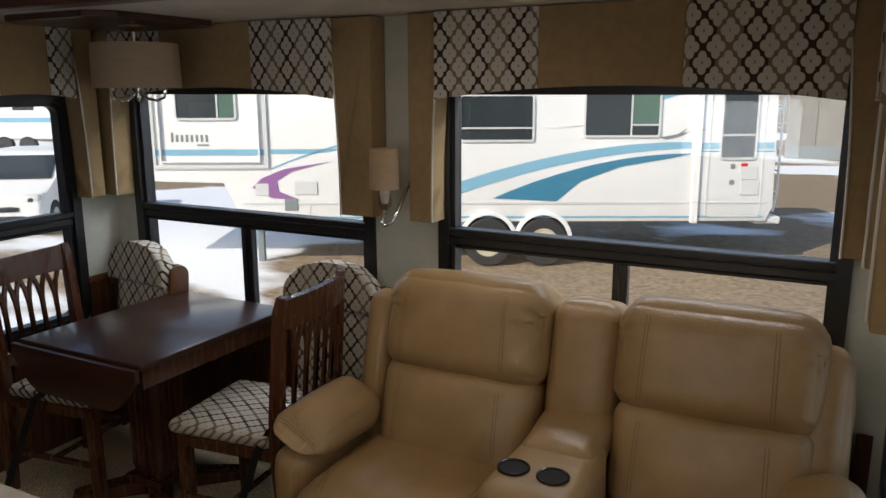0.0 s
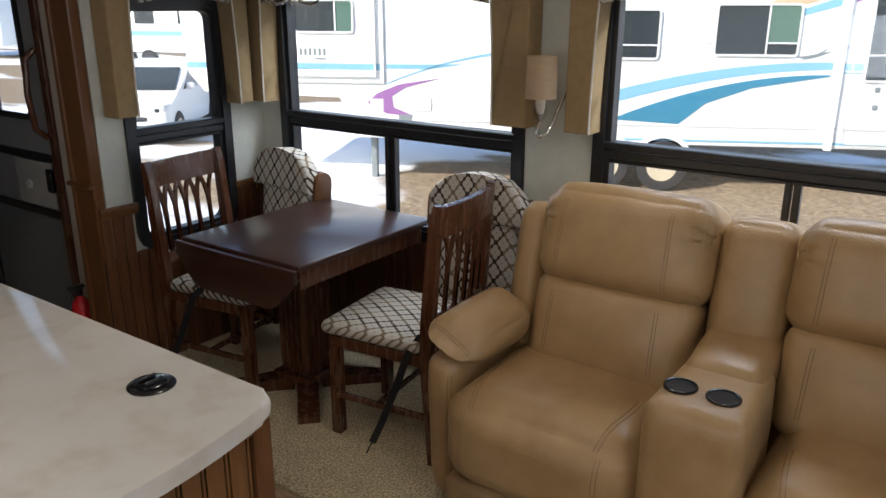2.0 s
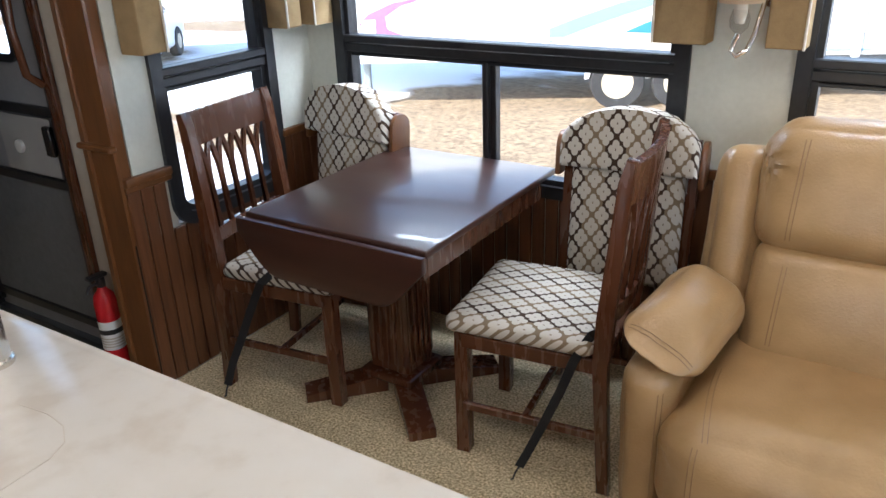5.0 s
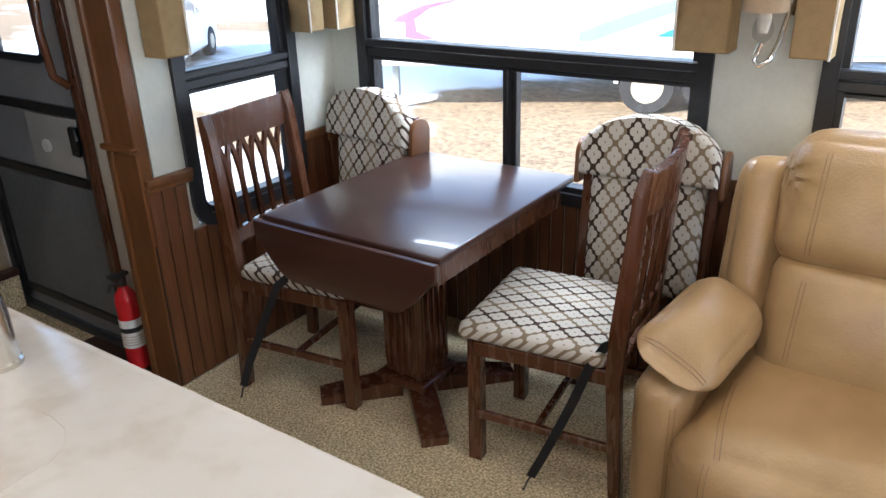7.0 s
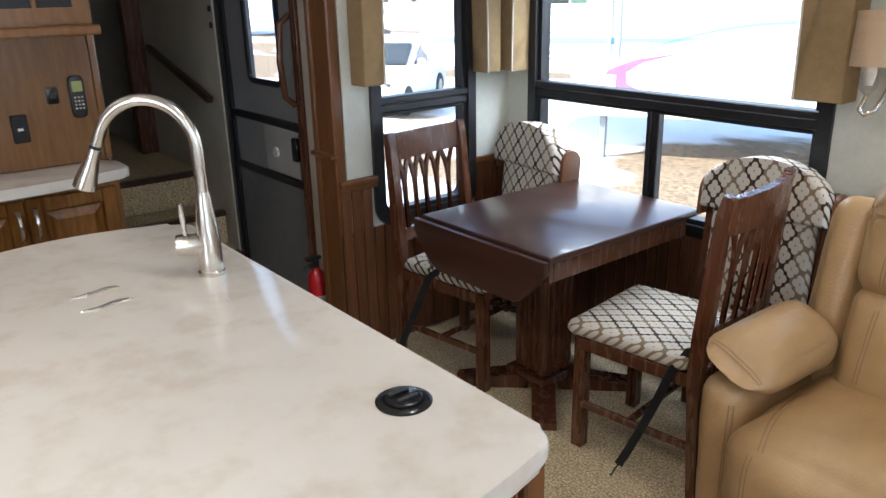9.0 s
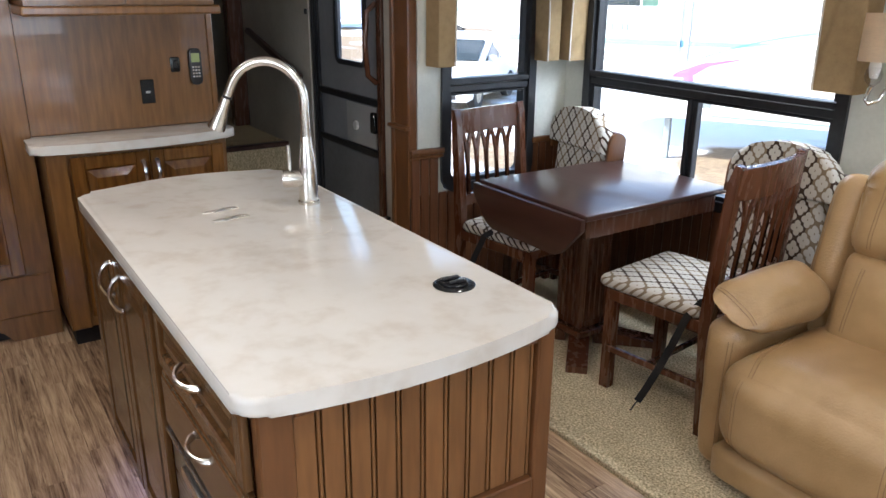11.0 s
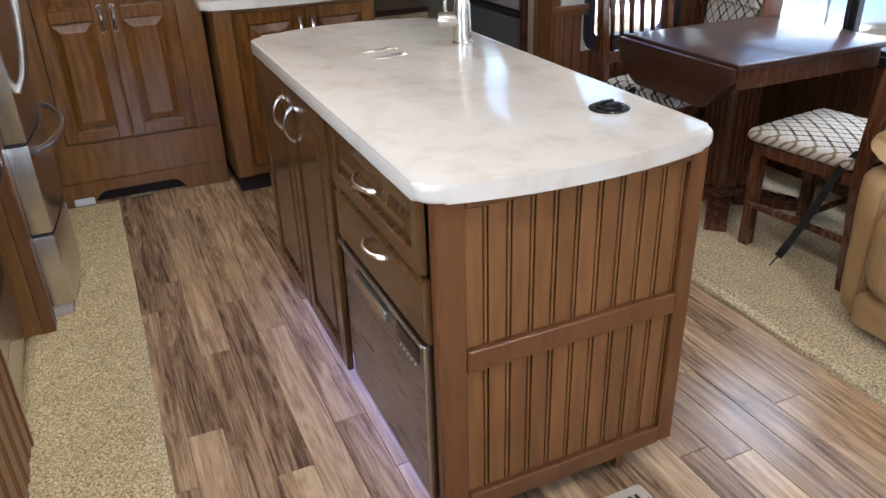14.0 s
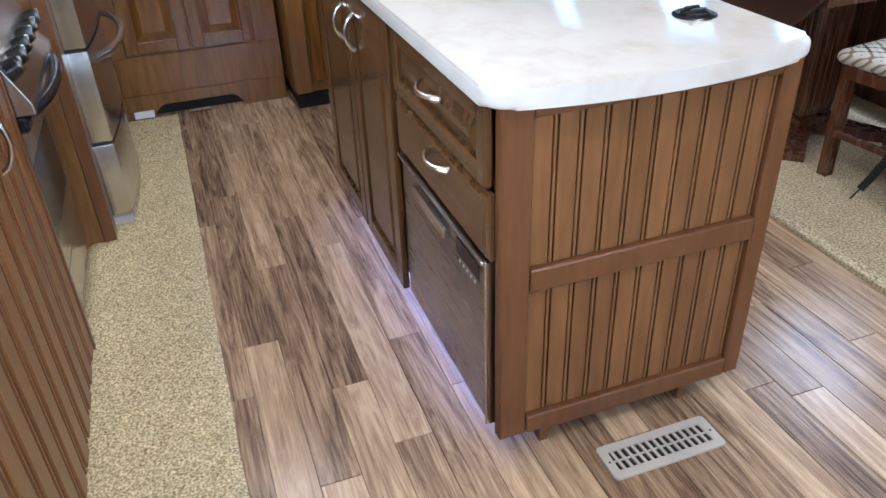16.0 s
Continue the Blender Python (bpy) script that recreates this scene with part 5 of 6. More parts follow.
fridge.location.y += 0.028
arch_bar((-0.40, 1.045, 0.605), (-1.02, 1.045, 0.605), (0, 1, 0), 0.085, 0.015, "handle", fridge, M_NICKEL, "curved drawer handle")
arch_bar((-0.42, 1.045, 0.80), (-0.42, 1.045, 1.45), (0, 1, 0), 0.06, 0.013, "handle", fridge, M_NICKEL, "long curved door handle")
gable = thing("fridge_end_panel", -0.30, 0.6, 0, "stained maple end panel between fridge and stove", "panel")
part("side_board", box(-0.335, -0.258, 0.22, 0.955, 0, 2.15), M_MAPLE, gable, smooth=False)
part("front_stile", box(-0.337, -0.254, 0.9555, 0.998, 0, 2.15, 0.004), M_ISLE, gable, "solid wooden front stile", smooth=False)

stove = thing("stove", 0.06, 0.62, 0, "stainless gas stove with a sloped knob panel and oven door", "stove")
part("body", box(-0.23, 0.345, 0.25, 0.878, 0.05, 0.86), M_BLACK, stove, smooth=False)
part("oven_door", prism(rounded(-0.225, 0.341, 0.20, 0.69, 0.012), "y", 0.88, 0.915, 0.006, 2), M_STEEL, stove, "stainless oven door")
part("oven_glass", box(-0.17, 0.285, 0.9152, 0.917, 0.30, 0.52, 0.001), M_BLACKGLOSS, stove, "dark oven window")
part("drawer", box(-0.225, 0.341, 0.88, 0.912, 0.06, 0.19, 0.004), M_STEEL, stove, "lower stainless drawer")
part("knob_panel", prism([(0.88, 0.70), (0.985, 0.70), (0.985, 0.725), (0.915, 0.875), (0.88, 0.875)], "x", -0.225, 0.341, 0.003), M_STEEL, stove, "sloped control panel", smooth=False)
part("handle_band", box(-0.225, 0.341, 0.916, 0.962, 0.655, 0.699, 0.008), M_BLACKGLOSS, stove)
arch_bar((-0.2, 0.958, 0.695), (0.315, 0.958, 0.695), (0, 1, 0), 0.05, 0.016, "oven_handle", stove, M_BLACKGLOSS, "thick black oven handle")
for i in range(6):
    cx = -0.165 + i * 0.0935
    n0 = Vector((0, 0.906, 0.423))
    c0 = Vector((cx, 0.95, 0.80))
    k = part("knob", tube([c0, c0 + n0 * 0.012, c0 + n0 * 0.032], [0.026, 0.024, 0.02], 18), M_BLACKGLOSS, stove, "black control knob")
    part("pointer", box(cx - 0.003, cx + 0.003, 0.975, 0.985, 0.80, 0.832, 0.002), M_STEEL, k)
for i in range(2):
    for j in range(2):
        cx, cy = -0.085 + i * 0.285, 0.42 + j * 0.28
        gr = tube([(cx + 0.11 * math.cos(a), cy + 0.11 * math.sin(a), 0.885) for a in [k * math.pi / 8 for k in range(17)]], 0.006, 6)
        for a in (0, math.pi / 2):
            tube([(cx - 0.13 * math.cos(a), cy - 0.13 * math.sin(a), 0.885), (cx + 0.13 * math.cos(a), cy + 0.13 * math.sin(a), 0.885)], 0.006, 6, gr)
        for a in (0, math.pi / 2, math.pi, 3 * math.pi / 2):
            tube([(cx + 0.11 * math.cos(a), cy + 0.11 * math.sin(a), 0.861), (cx + 0.11 * math.cos(a), cy + 0.11 * math.sin(a), 0.885)], 0.006, 6, gr)
        part("pan_support", gr, M_BLACK, stove, "black cast pan support")

base = thing("base_cabinet", 1.1, 0.6, 0, "stained maple base cabinet with fluted beadboard fronts", "cabinet")
# near-black carcass and kick: shade of grooves and toe space as colour
part("carcass", box(0.352, 1.75, 0.22, KY - 0.026, 0.075, 0.868), M_GAPSHADE, base, smooth=False)
part("kick_board", box(0.36, 1.74, 0.25, KY - 0.08, 0, 0.0745), M_GAPSHADE, base, smooth=False)
part("end_stile", box(0.352, 0.372, KY - 0.0255, KY + 0.002, 0.02, 0.868, 0.003), M_ISLE, base, smooth=False)
x = 0.376
while x < 1.70:
    part("board", box(x + 0.001, x + 0.062, KY - 0.0255, KY - 0.002, 0.03, 0.868, 0.003), M_MAPLE_R, base, smooth=False)
    part("bead", box(x + 0.0725, x + 0.0905, KY - 0.0255, KY - 0.004, 0.03, 0.868, 0.006), M_ISLE, base, smooth=False)
    x += 0.1005
arch_bar((0.625, KY - 0.004, 0.815), (0.625, KY - 0.004, 0.685), (0, 1, 0), 0.034, 0.006, "handle", base, M_NICKEL, "curved nickel pull")
single("kitchen_worktop", box(0.35, 1.78, 0.2, 0.965, 0.869, 0.907, 0.01, 3), M_STONE, "cream solid-surface kitchen worktop", "countertop", origin=(1.1, 0.6, 0.869))
single("kitchen_worktop", box(-0.235, 0.349, 0.2, 0.245, 0.869, 0.907, 0.006, 2), M_STONE, "narrow cream worktop strip behind the stove", "countertop", origin=(0.1, 0.22, 0.869))

rug = bmesh.new()
nx, ny = 170, 30
grid = []
for i in range(nx + 1):
    row = []
    for j in range(ny + 1):
        u, v = i / nx, j / ny
        px, py = -1.41 + 3.2 * u, 0.90 + 0.372 * v
        edge = min(1.0, min(u, 1 - u) * 60, min(v, 1 - v) * 12 + 0.0)
        py += 0.008 * noise.noise((px * 3, 0.0, 1.0)) * (v > 0.5)
        row.append(rug.verts.new((px, py, 0.003 + 0.011 * edge ** 0.5 + 0.0035 * noise.noise((px * 55, py * 55, 2.0)))))
    grid.append(row)
for i in range(nx):
    for j in range(ny):
        rug.faces.new((grid[i][j], grid[i + 1][j], grid[i + 1][j + 1], grid[i][j + 1]))
border = [e for e in rug.edges if e.is_boundary]
ex = bmesh.ops.extrude_edge_only(rug, edges=border)
for v in ex["geom"]:
    if isinstance(v, bmesh.types.BMVert):
        v.co.z = 0.0005
single("runner_rug", rug, M_RUG, "long cream looped-pile runner rug along the kitchen floor", "rug", origin=(0.2, 1.1, 0))

# ---- entry door, stairs, extinguisher ----
jamb = ring(-2.03, -1.19, -0.02, 2.02, 0.035, 3.37, 3.425, "y")
structure("door_frame", jamb, M_BLACK, "black entry door frame", "door frame")
structure("door_trim", box(-1.187, -1.138, 3.34, 3.359, 0, 2.0, 0.004), M_CHERRY, "dark wood trim beside the entry door", "trim")
door = thing("door_1", -1.6, 3.4, 0.02, "closed grey entry door with black screen-door rails and a small window", "door", kind="structure")
leafd = wall_with_holes("y", 3.398, 3.42, -1.99, -1.23, 0.02, 1.98, [(-1.73, -1.41, 1.13, 1.82)])
part("door_leaf", leafd, M_DOORGREY, door, smooth=False)
part("window_frame", ring(-1.75, -1.39, 1.11, 1.84, 0.028, 3.385, 3.398, "y", radius=0.05), M_BLACK, door, smooth=False)
g = part("pane", box(-1.735, -1.405, 3.406, 3.41, 1.125, 1.825), M_GLASS, door, smooth=False)
g.visible_shadow = False
for z in (0.945, 0.675, 0.10):
    part("screen_rail", box(-1.985, -1.235, 3.378, 3.397, z - 0.018, z + 0.018, 0.003), M_BLACK, door, "black screen-door rail", smooth=False)
for x0 in (-1.985, -1.262):
    part("screen_stile", box(x0, x0 + 0.028, 3.379, 3.396, 0.05, 1.97, 0.003), M_BLACK, door, smooth=False)
part("screen_panel", box(-1.955, -1.265, 3.388, 3.393, 0.12, 0.655), M_SCREEN, door, "grey insect screen", smooth=False)
# opaque pale greys paint the reflection on the sliding panel
part("slider", box(-1.62, -1.28, 3.383, 3.387, 0.70, 0.92, 0.002), material("slider_painted_reflection", (0.42, 0.41, 0.39), 0.25, second=(0.34, 0.33, 0.32), scale=3), door, "sliding access panel with its pale reflection in the colour", smooth=False)
knob = lathe([(0.024, 0.0), (0.026, 0.004), (0.024, 0.012), (0.012, 0.015)], (0, 0, 0), 20)
knob.transform(Matrix.Translation((-1.50, 3.383, 0.80)) @ Matrix.Rotation(radians(90), 4, "X"))
part("slider_knob", knob, M_TRIM_GREY, door, "round pale finger knob")
part("latch", box(-1.30, -1.255, 3.355, 3.378, 0.79, 0.90, 0.006), M_BLACKGLOSS, door, "black door latch")
part("grab_handle", tube([(-1.18, 3.335, 1.06), (-1.185, 3.29, 1.10), (-1.19, 3.28, 1.25), (-1.185, 3.29, 1.40), (-1.18, 3.335, 1.44)], 0.014, 10), M_CHERRY, door, "wooden grab handle")
for z in (1.36, 1.44, 1.5):
    part("switch", box(-2.055, -2.035, 3.345, 3.359, z, z + 0.03, 0.003), M_BLACK, door)

stairs = thing("stairs", -2.4, 3.0, 0, "carpeted stairs with wooden nosings rising to the bedroom", "stairs", kind="structure")
for i, (sx, z) in enumerate(((-1.95, 0.19), (-2.15, 0.375), (-2.42, 0.56))):
    low = 0.0
    part("step", box(sx - (0.2 if i == 0 else 0.27) - (1.6 if i == 2 else 0), sx - 0.004, 2.62, 3.358, low, z - 0.003, 0.012, 2), M_CARPET, stairs, "beige carpeted step", smooth=False)
    part("nosing", box(sx - 0.05, sx + 0.006, 2.62, 3.357, z - 0.03, z, 0.006, 2), M_CHERRY_X, stairs, "dark wooden step nosing", smooth=False)
structure("wall_stair", box(-4.2, -1.48, 2.605, 2.618, 0, CEIL), M_BEIGE, "beige partition beside the stairs", "wall")
structure("wall_pantry_back", box(-2.0, -1.96, 0.2, 2.6, 0, CEIL), M_BEIGE, "plain partition behind the pantry", "wall")
structure("trim_bedroom", box(-3.2, -3.12, 3.25, 3.357, 0.561, CEIL, 0.005), M_CHERRY, "dark wood trim at the bedroom doorway", "trim")
structure("wall_bedroom_front", box(-3.22, -3.16, 2.62, 2.95, 0.561, CEIL), M_CHERRY, "dark wood panel beside the bedroom doorway", "panel")
hr = thing("handrail", -2.5, 3.32, 1.1, "sloping cherry wood handrail on the stair wall", "handrail")
part("rail", prism([(-2.07, 0.985), (-2.05, 1.02), (-2.90, 1.245), (-2.915, 1.215)], "y", 3.29, 3.325, 0.006, 2), M_CHERRY_X, hr)
for a, b in ((-2.2, 1.03), (-2.75, 1.18)):
    part("bracket", tube([(a, 3.307, b + 0.01), (a, 3.345, b - 0.015), (a, 3.3595, b - 0.015)], 0.006, 8), M_NICKEL, hr)

EX, EY = -1.075, 3.312
ext = thing("fire_extinguisher", EX, EY, 0, "small red fire extinguisher with a white label by the entry door", "fire extinguisher")
ec = (EX, EY, 0.0)
part("cylinder", lathe([(0.03, 0.0), (0.040, 0.006), (0.041, 0.28), (0.036, 0.312), (0.018, 0.335), (0.014, 0.345)], ec, 28), M_RED, ext)
part("label_band", lathe([(0.0414, 0.10), (0.0416, 0.101), (0.0416, 0.215), (0.0414, 0.216)], ec, 28, cap=False), M_WHITE, ext, "white instruction label")
part("strap_band", lathe([(0.043, 0.165), (0.0432, 0.166), (0.0432, 0.184), (0.043, 0.185)], ec, 28, cap=False), M_BLACK, ext, "black bracket strap")
for i in range(4):
    part("print_line", lathe([(0.0418, 0.112 + i * 0.011), (0.0419, 0.1125 + i * 0.011), (0.0419, 0.117 + i * 0.011), (0.0418, 0.1175 + i * 0.011)], ec, 28, cap=False), M_VENT, ext)
part("valve", lathe([(0.014, 0.345), (0.016, 0.35), (0.016, 0.38), (0.01, 0.385)], ec, 16), M_BLACK, ext)
part("lever", box(EX - 0.015, EX + 0.015, EY - 0.05, EY + 0.025, 0.383, 0.398, 0.003), M_BLACK, ext)
part("nozzle", tube([(EX, EY - 0.01, 0.365), (EX, EY - 0.05, 0.36), (EX, EY - 0.06, 0.34)], 0.006, 8), M_BLACK, ext)

# ---- lamps ----
PLX, PLY = -0.14, 3.85
lamp = thing("pendant_lamp", PLX, PLY, 1.62, "ceiling pendant with a linen drum shade and crystal finial", "pendant lamp")
lc = (PLX, PLY, 0)
plate = [(-0.40, 3.50), (0.02, 3.50), (0.10, 3.58), (0.10, 4.03), (0.02, 4.10), (-0.40, 4.10), (-0.48, 4.03), (-0.48, 3.58)]
part("ceiling_board", prism(plate, "z", 1.910, 1.934, 0.005, 2), M_CHERRY_X, lamp, "dark cherry ceiling board", smooth=False)
part("canopy", lathe([(0.055, 1.9095), (0.052, 1.90), (0.04, 1.888), (0.012, 1.884), (0.012, 1.86)], lc, 28), M_NICKEL, lamp)
sh = lathe([(0.163, 1.842), (0.168, 1.672), (0.165, 1.672), (0.160, 1.842)], lc, 48, cap=False)
part("shade", sh, M_SHADE, lamp, "beige linen drum shade")
part("shade_floor", lathe([(0.08, 1.676), (0.164, 1.6762), (0.164, 1.679), (0.08, 1.6792)], lc, 32), M_CORD, lamp, "frosted diffuser disc")
part("stem", lathe([(0.01, 1.63), (0.01, 1.86)], lc, 12), M_NICKEL, lamp)
part("finial", lathe([(0.004, 1.598), (0.014, 1.61), (0.02, 1.625), (0.014, 1.645), (0.022, 1.655), (0.012, 1.665)], lc, 20), M_CRYSTAL, lamp, "clear crystal finial")
for a in range(0, 360, 120):
    ca, sa = math.cos(radians(a + 20)), math.sin(radians(a + 20))
    part("arm", tube([(PLX + ca * r, PLY + sa * r, z) for r, z in ((0.012, 1.655), (0.04, 1.63), (0.08, 1.622), (0.11, 1.635), (0.115, 1.665), (0.1, 1.69))], 0.006, 8), M_CHROME, lamp, "curved chrome arm")

scn = thing("wall_sconce", 0.86, WALL_Y, 1.2, "wall sconce with a linen drum shade and chrome scroll arm", "wall lamp")
SX, SY = 0.876, 4.05
sc = (SX, SY, 0)
part("shade", lathe([(0.053, 1.452), (0.056, 1.304), (0.054, 1.304), (0.051, 1.452)], sc, 36, cap=False), M_SHADE, scn, "beige linen drum shade")
part("bulb_holder", lathe([(0.012, 1.25), (0.018, 1.28), (0.014, 1.35), (0.02, 1.39), (0.012, 1.42)], sc, 16), M_CORD, scn)
part("crystal", lathe([(0.006, 1.222), (0.024, 1.24), (0.027, 1.262), (0.02, 1.285), (0.01, 1.29)], sc, 12), M_CRYSTAL, scn, "faceted crystal ball")
part("wall_plate", prism(rounded(0.89, 0.95, 1.27, 1.40, 0.029), "y", 4.235, 4.2495, 0.004), M_CHROME, scn, "chrome backplate")
part("scroll_arm", tube([(0.92, 4.236, 1.35), (0.92, 4.19, 1.335), (0.915, 4.14, 1.29), (0.91, 4.09, 1.22), (0.90, 4.06, 1.18), (SX, SY, 1.165), (SX - 0.014, SY, 1.18), (SX - 0.006, SY, 1.21), (SX, SY, 1.225)], 0.007, 10), M_CHROME, scn, "curved chrome arm")


bulb = bpy.data.lights.new("sconce_bulb", "POINT")
bulb.energy, bulb.color, bulb.shadow_soft_size = 0.10, (1.0, 0.86, 0.70), 0.025
new("sconce_bulb", bulb).location = (SX, SY, 1.40)


def ceiling_light(x, y, z, watts):
    t = thing("ceiling_light", x, y, z, "round recessed warm white ceiling light with a metal ring", "ceiling light", "ceiling lights")
    part("trim_ring", lathe([(0.05, -0.001), (0.075, -0.001), (0.07, -0.012), (0.055, -0.014)], (x, y, z), 28, cap=False), M_NICKEL, t)
    part("diffuser", lathe([(0.053, -0.004), (0.05, -0.012), (0.02, -0.017)], (x, y, z), 24), M_DOME, t, "glowing diffuser")
    d = bpy.data.lights.new("ceiling_light_bulb", "AREA")
    d.shape, d.size, d.energy, d.color = "DISK", 0.11, watts, (1.0, 0.94, 0.86)
    o = new("ceiling_light_bulb", d)
    o.matrix_world = look((x, y, z - 0.02), (x, y + 0.001, 0))


ceiling_light(1.17, 3.47, SLIDE_TOP, LAMP * 0.6)
for lx, ly, lw in ((-0.6, 1.45, 2.0), (0.75, 2.8, 1.3), (0.6, 1.3, 2.0), (2.1, 1.6, 2.2), (2.2, 2.8, 1.4)):
    ceiling_light(lx, ly, CEIL, LAMP * lw)

# ---- outside ----
def ground_material():
    m = bpy.data.materials.new("gravel_and_snow")
    m.use_nodes = True
    n, l = m.node_tree.nodes, m.node_tree.links
    b = n["Principled BSDF"]
    co = n.new("ShaderNodeTexCoord")
    mp = n.new("ShaderNodeMapping")
    mp.inputs["Scale"].default_value = (0.13, 0.2, 1)
    mp.inputs["Location"].default_value = (0.4, 0.55, 0)
    l.new(co.outputs["Object"], mp.inputs["Vector"])
    big = n.new("ShaderNodeTexNoise")
    big.inputs["Scale"].default_value, big.inputs["Detail"].default_value = 1.0, 5
    l.new(mp.outputs[0], big.inputs["Vector"])
    cut = n.new("ShaderNodeValToRGB")
    cut.color_ramp.elements[0].position, cut.color_ramp.elements[1].position = 0.50, 0.54
    sep = n.new("ShaderNodeSeparateXYZ")
    l.new(co.outputs["Object"], sep.inputs[0])
    last = sep.outputs[0]
    for kind, value in (("ADD", 2.5), ("ABSOLUTE", 0), ("SUBTRACT", 4.0), ("MULTIPLY", 0.028)):
        k = n.new("ShaderNodeMath")
        k.operation = kind
        l.new(last, k.inputs[0])
        k.inputs[1].default_value = value
        last = k.outputs[0]
    drift = n.new("ShaderNodeClamp")
    drift.inputs["Min"].default_value, drift.inputs["Max"].default_value = -0.12, 0.05
    l.new(last, drift.inputs[0])
    both = n.new("ShaderNodeMath")
    l.new(drift.outputs[0], both.inputs[0])
    l.new(big.outputs["Fac"], both.inputs[1])
    l.new(both.outputs[0], cut.inputs[0])
    fine = n.new("ShaderNodeTexNoise")
    fine.inputs["Scale"].default_value, fine.inputs["Detail"].default_value = 16, 10
    l.new(co.outputs["Object"], fine.inputs["Vector"])
    gr = n.new("ShaderNodeValToRGB")
    gr.color_ramp.elements[0].position, gr.color_ramp.elements[1].position = 0.3, 0.7
    gr.color_ramp.elements[0].color, gr.color_ramp.elements[1].color = (0.13, 0.095, 0.06, 1), (0.36, 0.27, 0.175, 1)
    l.new(fine.outputs["Fac"], gr.inputs[0])
    mix = n.new("ShaderNodeMix")
    mix.data_type = "RGBA"
    l.new(cut.outputs[0], mix.inputs[0])
    l.new(gr.outputs[0], mix.inputs[6])
    mix.inputs[7].default_value = (0.78, 0.81, 0.85, 1)
    l.new(mix.outputs[2], b.inputs["Base Color"])
    b.inputs["Roughness"].default_value = 0.9
    bn = n.new("ShaderNodeBump")
    bn.inputs["Distance"].default_value, bn.inputs["Strength"].default_value = 0.03, 0.35
    l.new(fine.outputs["Fac"], bn.inputs["Height"])
    l.new(bn.outputs[0], b.inputs["Normal"])
    return m


gb = bmesh.new()
bmesh.ops.create_grid(gb, x_segments=8, y_segments=8, size=1500, matrix=Matrix.Translation((0, 0, GROUND)))
structure("ground", gb, ground_material(), "gravel lot with patches of melting snow", "ground")

M_FIBRE = material("white_fibreglass", (0.76, 0.77, 0.76), 0.3, second=(0.80, 0.80, 0.79), scale=3, spec=0.5)
M_TRIMW = material("pale_trim", (0.60, 0.61, 0.61), 0.4)
M_BLUE1 = material("light_blue_stripe", (0.20, 0.42, 0.56), 0.35)
M_BLUE2 = material("teal_stripe", (0.04, 0.20, 0.32), 0.35)
M_PURPLE = material("plum_stripe", (0.28, 0.13, 0.32), 0.35)
M_TANS = material("tan_stripe", (0.55, 0.40, 0.26), 0.35)
M_TINT = material("tinted_window", (0.03, 0.04, 0.045), 0.08)
M_TINT2 = material("green_tinted_window", (0.09, 0.16, 0.13), 0.1)
M_TYRE = material("tyre_rubber", (0.03, 0.03, 0.032), 0.85, bump=0.3, bump_scale=60)
M_RIM = material("dusty_rim", (0.46, 0.40, 0.29), 0.45, second=(0.56, 0.50, 0.38), scale=20)
M_SHED = material("grey_shed_siding", (0.20, 0.19, 0.18), 0.7, second=(0.25, 0.24, 0.22), scale=2)
M_GREY = material("dark_lettering", (0.20, 0.23, 0.24), 0.5)

TM = Matrix(((0.889, -0.458, 0, -4.9), (0.458, 0.889, 0, 10.7), (0, 0, 1, 0), (0, 0, 0, 1)))


def wheel(t, cx, cz, r, depth, y0=-0.02):
    ty = bmesh.new()
    lathe([(r * 0.6, 0), (r * 0.97, 0.0), (r, 0.03), (r, depth - 0.03), (r * 0.97, depth), (r * 0.6, depth)], (0, 0, 0), 36, ty, cap=False)
    ty.transform(Matrix.Translation((cx, y0, cz)) @ Matrix.Rotation(radians(-90), 4, "X"))
    w = part("wheel", ty, M_TYRE, t, "dark rubber tyre")
    rm = bmesh.new()
    lathe([(r * 0.6, 0.004), (r * 0.56, 0.012), (r * 0.5, 0.05), (r * 0.22, 0.04), (r * 0.2, 0.01), (r * 0.12, 0.005)], (0, 0, 0), 28, rm)
    rm.transform(Matrix.Translation((cx, y0, cz)) @ Matrix.Rotation(radians(-90), 4, "X"))
    part("rim", rm, M_RIM, w, "pale spoked rim")
    for k in range(8):
        a = k * math.pi / 4
        bmx = bmesh.new()
        lathe([(r * 0.075, 0.0), (r * 0.06, 0.001)], (0, 0, 0), 10, bmx)
        bmx.transform(Matrix.Translation((cx + r * 0.38 * math.cos(a), y0 + 0.036, cz + r * 0.38 * math.sin(a))) @ Matrix.Rotation(radians(-90), 4, "X"))
        part("vent_hole", bmx, M_BLACK, w)
    return w


trailer = thing("travel_trailer", 0, 0, 0, "white fifth-wheel trailer with blue, teal and plum swooshes parked outside", "trailer")
side = [(-3.4, 0.62), (-3.15, 0.32), (-1.0, 0.32), (-0.78, -0.31), (7.1, -0.31), (7.2, -0.1), (7.15, 1.9), (7.0, 2.35), (-3.0, 2.35), (-3.5, 1.9)]
part("body", prism(side, "y", 0.0, 2.4, 0.03, 2), M_FIBRE, trailer)
part("roof_edge", box(-3.1, 7.05, -0.02, 0.03, 2.30, 2.37, 0.01), M_TRIMW, trailer, smooth=False)
part("slide_frame", ring(-2.05, -0.33, 0.51, 2.0, 0.05, -0.035, -0.001, "y"), M_TRIMW, trailer, "raised slide-out flange", smooth=False)
